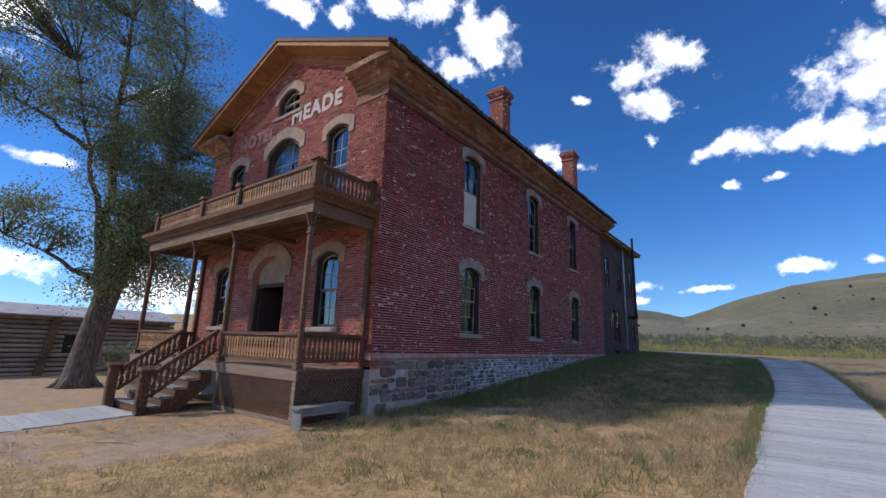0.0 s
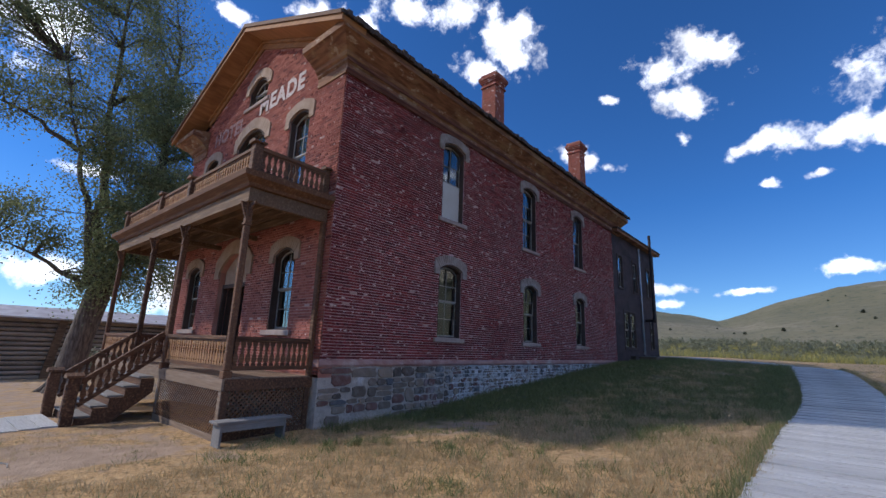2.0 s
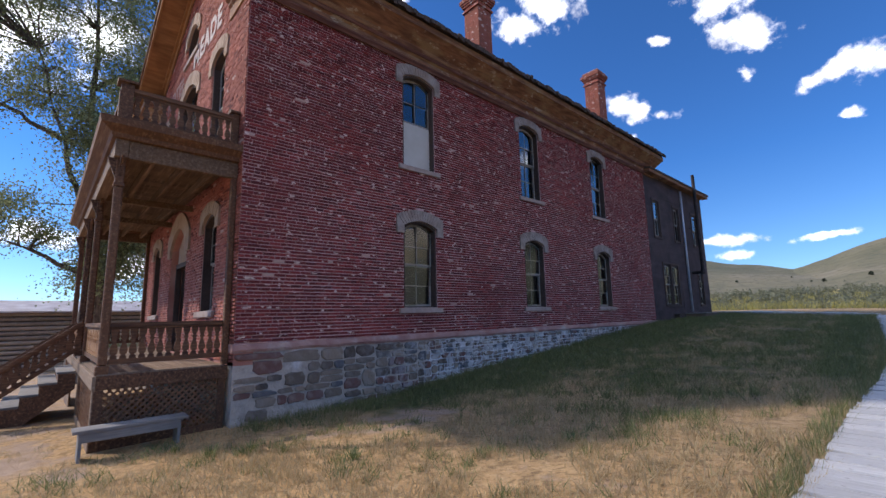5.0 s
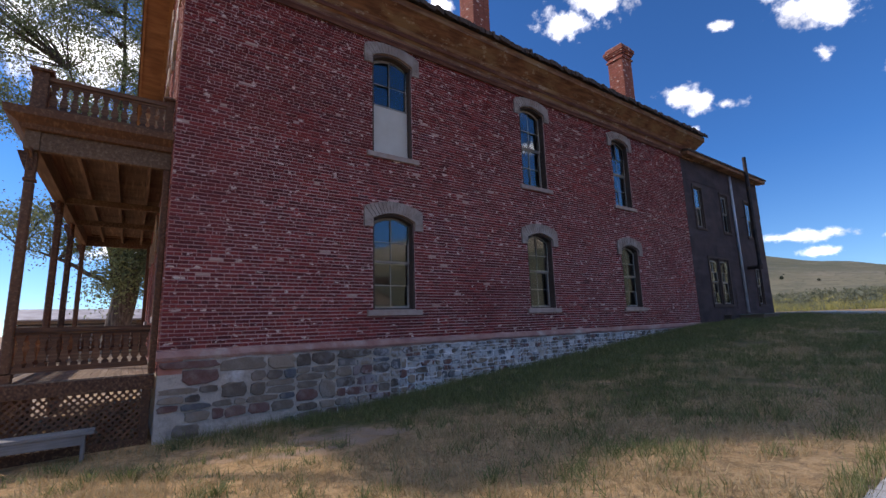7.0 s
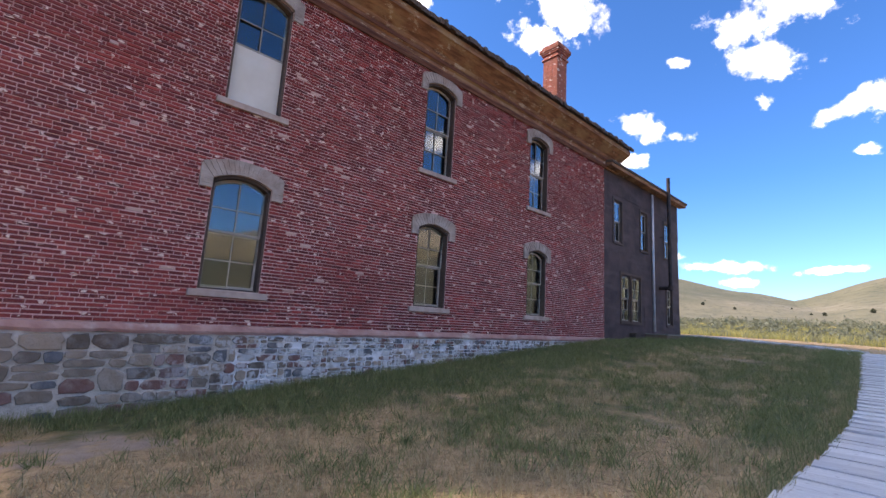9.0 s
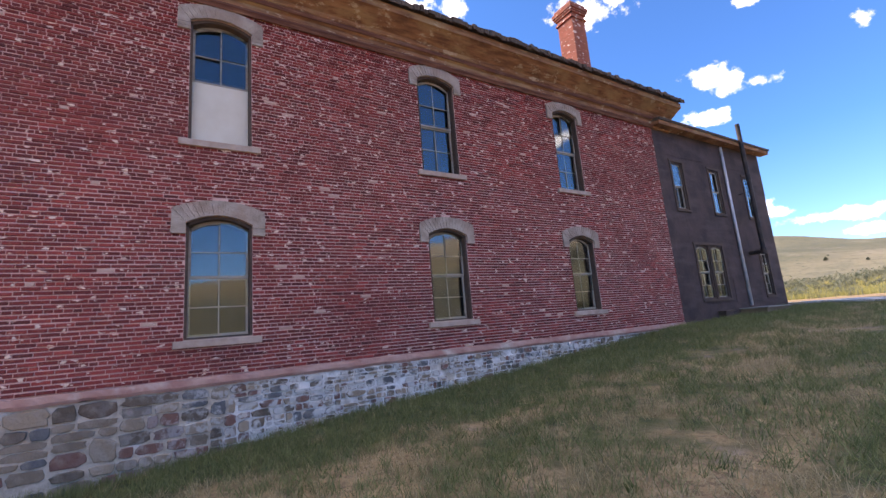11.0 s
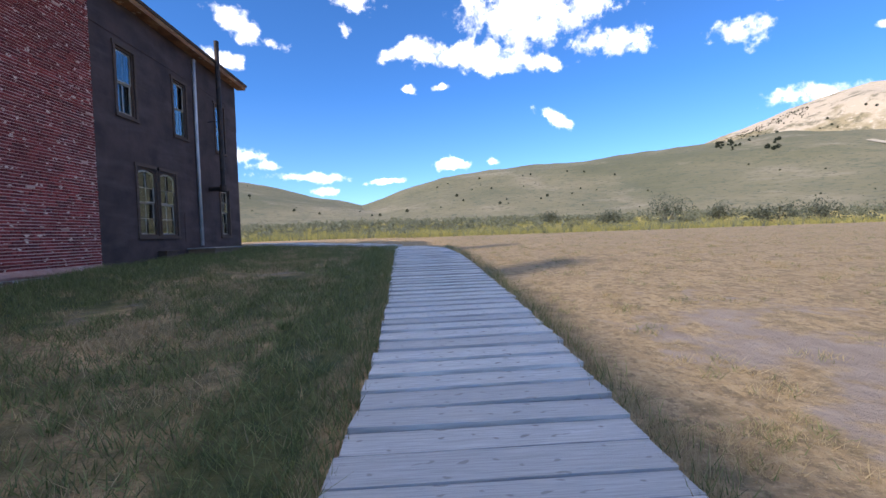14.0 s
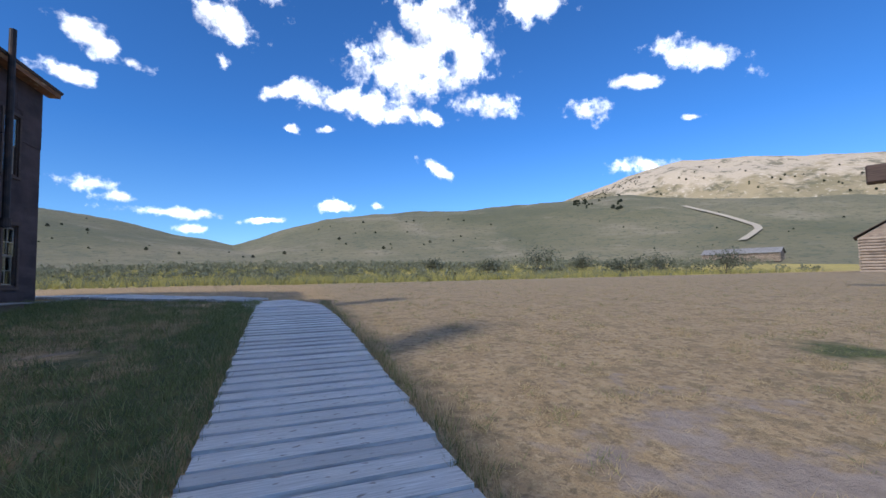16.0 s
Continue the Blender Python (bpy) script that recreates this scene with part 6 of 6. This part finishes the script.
blades("lawn_grass", 120000, lawn_place, 0.12, 0.0055, (M_DRY, M_GREEN), lawn_kind, "patchy green and dry grass beside the wall", lean=0.6, seed=1)
blades("field_grass", 135000, field_place, 0.065, 0.0036, (M_DRY, M_GREEN), field_kind, "dry tan grass tufts on bare dirt", lean=0.9, seed=2)
blades("yard_grass", 13000, yard_place, 0.06, 0.004, (M_DRY, M_GREEN), yard_kind, "short dry grass in front of the porch", lean=0.8, seed=3)
blades("edge_grass", 16000, edge_place, 0.13, 0.0042, (M_DRY, M_GREEN), lambda x, y, rs: 1 if rs.uniform() < (0.75 if x < 1 else 0.3) else 0, "green grass along the boardwalk edge", seed=4)


def wall_place(rs):
    y = 7.3 + 18 * rs.uniform()
    x = W + 0.06 + abs(rs.normal(0, 0.35))
    return x, y, ground_z(x, y)


blades("wall_grass", 12000, wall_place, 0.15, 0.0045, (M_DRY, M_GREEN), lambda x, y, rs: 1 if rs.uniform() < 0.85 else 0, "taller green grass along the foundation", seed=5)


def meadow_place(rs):
    az, r = rs.uniform(-36, 70), 38 + 52 * rs.uniform()
    x, y = polar(az, r)
    return x, y, ground_z(x, y)


blades("meadow_grass", 52000, meadow_place, 0.75, 0.022, (M_YELLOW, M_SAGE), lambda x, y, rs: (0 if rs.uniform() < 0.8 else 1) if cover(x, y)[2] > 0.3 else None, "tall yellow-green meadow grass", seed=6)


# junipers on the slopes
def juniper(name_seed):
    rng = np.random.RandomState(name_seed)
    tr = thing("juniper", pose(0, -900, -50), "small dark juniper on the dry hillside", "tree", "hillside junipers")
    bm = bmesh.new()
    tube(bm, [(0, 0, -0.6), (0.05, 0, 1.0), (0, 0, 2.2)], [0.22, 0.16, 0.08], 6)
    part("trunk", bm, M_BARK, tr)
    vs, fs = [], []
    for _ in range(260):
        t = rng.uniform(0, 1)
        r = math.sin(math.pi * min(1, t * 0.85 + 0.12)) * 1.5 * rng.uniform(0.4, 1.1)
        a = rng.uniform(0, 6.283)
        c = np.array((r * math.cos(a), r * math.sin(a), 0.3 + t * 2.5))
        n = len(vs)
        vs += [tuple(c + rng.normal(0, 0.28, 3)) for _ in range(3)]
        fs.append((n, n + 1, n + 2))
    tagged(raw("crown", vs, fs, M_JUNIPER, tr), kind="stuff")
    return tr


dg = bpy.context.evaluated_depsgraph_get()
first = juniper(1)
spots = []
rs = np.random.RandomState(8)
for az, el in ((3.5, 4.8), (4.3, 4.2), (15, 4.3), (14.2, 4.0), (6.5, 6.9), (12, 7.0), (13, 7.1), (17.5, 7.2), (19.5, 7.0), (9, 3.6), (-6.5, 2.6), (-3, 3.0), (1, 6.0), (23, 6.4), (8, 5.6), (19, 5.0), (-22, 5.2), (-24, 5.7), (-25, 5.5), (-14, 3.0), (-17, 3.4)):
    spots.append((az, el, 0.5))
for q in range(30):
    spots.append((rs.uniform(-28, 60), rs.uniform(2.6, 6.5), 0.3))
for q in range(170):
    a = rs.uniform(33.5, 41.5)
    spots.append((a, curve_at(RIDGE_R, a) - abs(rs.normal(0, 0.5)) - 0.15, 0.55))
for q in range(40):
    a = rs.uniform(38, 66)
    spots.append((a, curve_at(RIDGE_R, a) - rs.uniform(0.6, 3.5), 0.9))
used_first = False
for az, el, size in spots:
    a, e = radians(az), radians(el)
    d = Vector((math.sin(a) * math.cos(e), math.cos(a) * math.cos(e), math.sin(e)))
    hit, place, nrm, _, ob, _ = scene.ray_cast(dg, HC + d * 100, d)
    if not hit or not ob.name.startswith(("hill", "mount")):
        continue
    m = pose(place.x, place.y, place.z - 0.1, 0, 0, rs.uniform(0, 360))
    s = size * rs.uniform(0.8, 1.35)
    t = first if not used_first else copy_thing(first, m)
    t.matrix_basis = m
    t.scale = (s * 0.7, s * 0.7, s * 0.7)
    used_first = True

# dirt road up the mountain's foot
vs, fs = [], []
for az, el in ((45.6, 7.4), (46.6, 7.0), (48.0, 6.5), (49.5, 5.9), (50.8, 5.3), (52.0, 4.7), (52.2, 4.3), (51.4, 3.7), (50.6, 3.2)):
    a, e = radians(az), radians(el)
    d = Vector((math.sin(a) * math.cos(e), math.cos(a) * math.cos(e), math.sin(e)))
    hit, place, nrm, _, ob, _ = scene.ray_cast(dg, HC + d * 110, d)
    if hit:
        side = Vector((math.cos(a), -math.sin(a), 0)) * 1.3
        vs += [tuple(place - side - d * 1.5 + Vector((0, 0, 0.35))), tuple(place + side - d * 1.5 + Vector((0, 0, 0.35)))]
fs = [(2 * q, 2 * q + 1, 2 * q + 3, 2 * q + 2) for q in range(len(vs) // 2 - 1)]
if fs:
    tagged(raw("road", vs, fs, M_ROAD), "pale dirt road winding up the hillside", "road", kind="structure")


# weeds and a fallen stick in the yard
def weed(x, y, h):
    rs = np.random.RandomState(int(x * 31 + y * 17) % 999)
    w = thing("weed", pose(x, y, ground_z(x, y)), "bright green weed tuft in the dry grass", "weed", "yard weeds")
    bm = bmesh.new()
    for _ in range(46):
        a, l = rs.uniform(0, 6.283), h * rs.uniform(0.5, 1.1)
        d = Vector((math.cos(a), math.sin(a), 0))
        s = Vector((-d.y, d.x, 0)) * 0.005
        o = d * rs.uniform(0, 0.1)
        p = [o - s, o + s, o + d * l * 0.35 + s + Vector((0, 0, l * 0.7)), o + d * l * 0.35 - s + Vector((0, 0, l * 0.7)), o + d * l * 0.7 + Vector((0, 0, l * 0.8))]
        v = [bm.verts.new(q) for q in p]
        bm.faces.new(v[:4])
        bm.faces.new((v[3], v[2], v[4]))
    tagged(part("foliage", bm, M_GREEN, w), kind="stuff")


for x, y, h in ((-5.9, 6.9, 0.34), (-6.3, 6.5, 0.28), (-5.5, 7.2, 0.22), (-4.4, 7.6, 0.2), (-6.9, 6.2, 0.26), (-2.6, 9.6, 0.24), (-3.2, 8.6, 0.2), (-1.9, 14.2, 0.2), (-3.6, 12.5, 0.2), (-2.2, 17.4, 0.22), (-1.4, 19.8, 0.2)):
    weed(x, y, h * 0.6)
bm = bmesh.new()
tube(bm, [(0, 0, 0.02), (0.3, 0.05, 0.03), (0.62, 0.02, 0.02), (0.78, -0.12, 0.02)], [0.012, 0.015, 0.013, 0.008], 6)
stick = finish("stick", bm, M_SASH)
stick.matrix_world = pose(-8.9, 2.3, ground_z(-8.9, 2.3), 0, 0, 35)
tagged(stick, "pale bare fallen stick on the dirt", "stick")

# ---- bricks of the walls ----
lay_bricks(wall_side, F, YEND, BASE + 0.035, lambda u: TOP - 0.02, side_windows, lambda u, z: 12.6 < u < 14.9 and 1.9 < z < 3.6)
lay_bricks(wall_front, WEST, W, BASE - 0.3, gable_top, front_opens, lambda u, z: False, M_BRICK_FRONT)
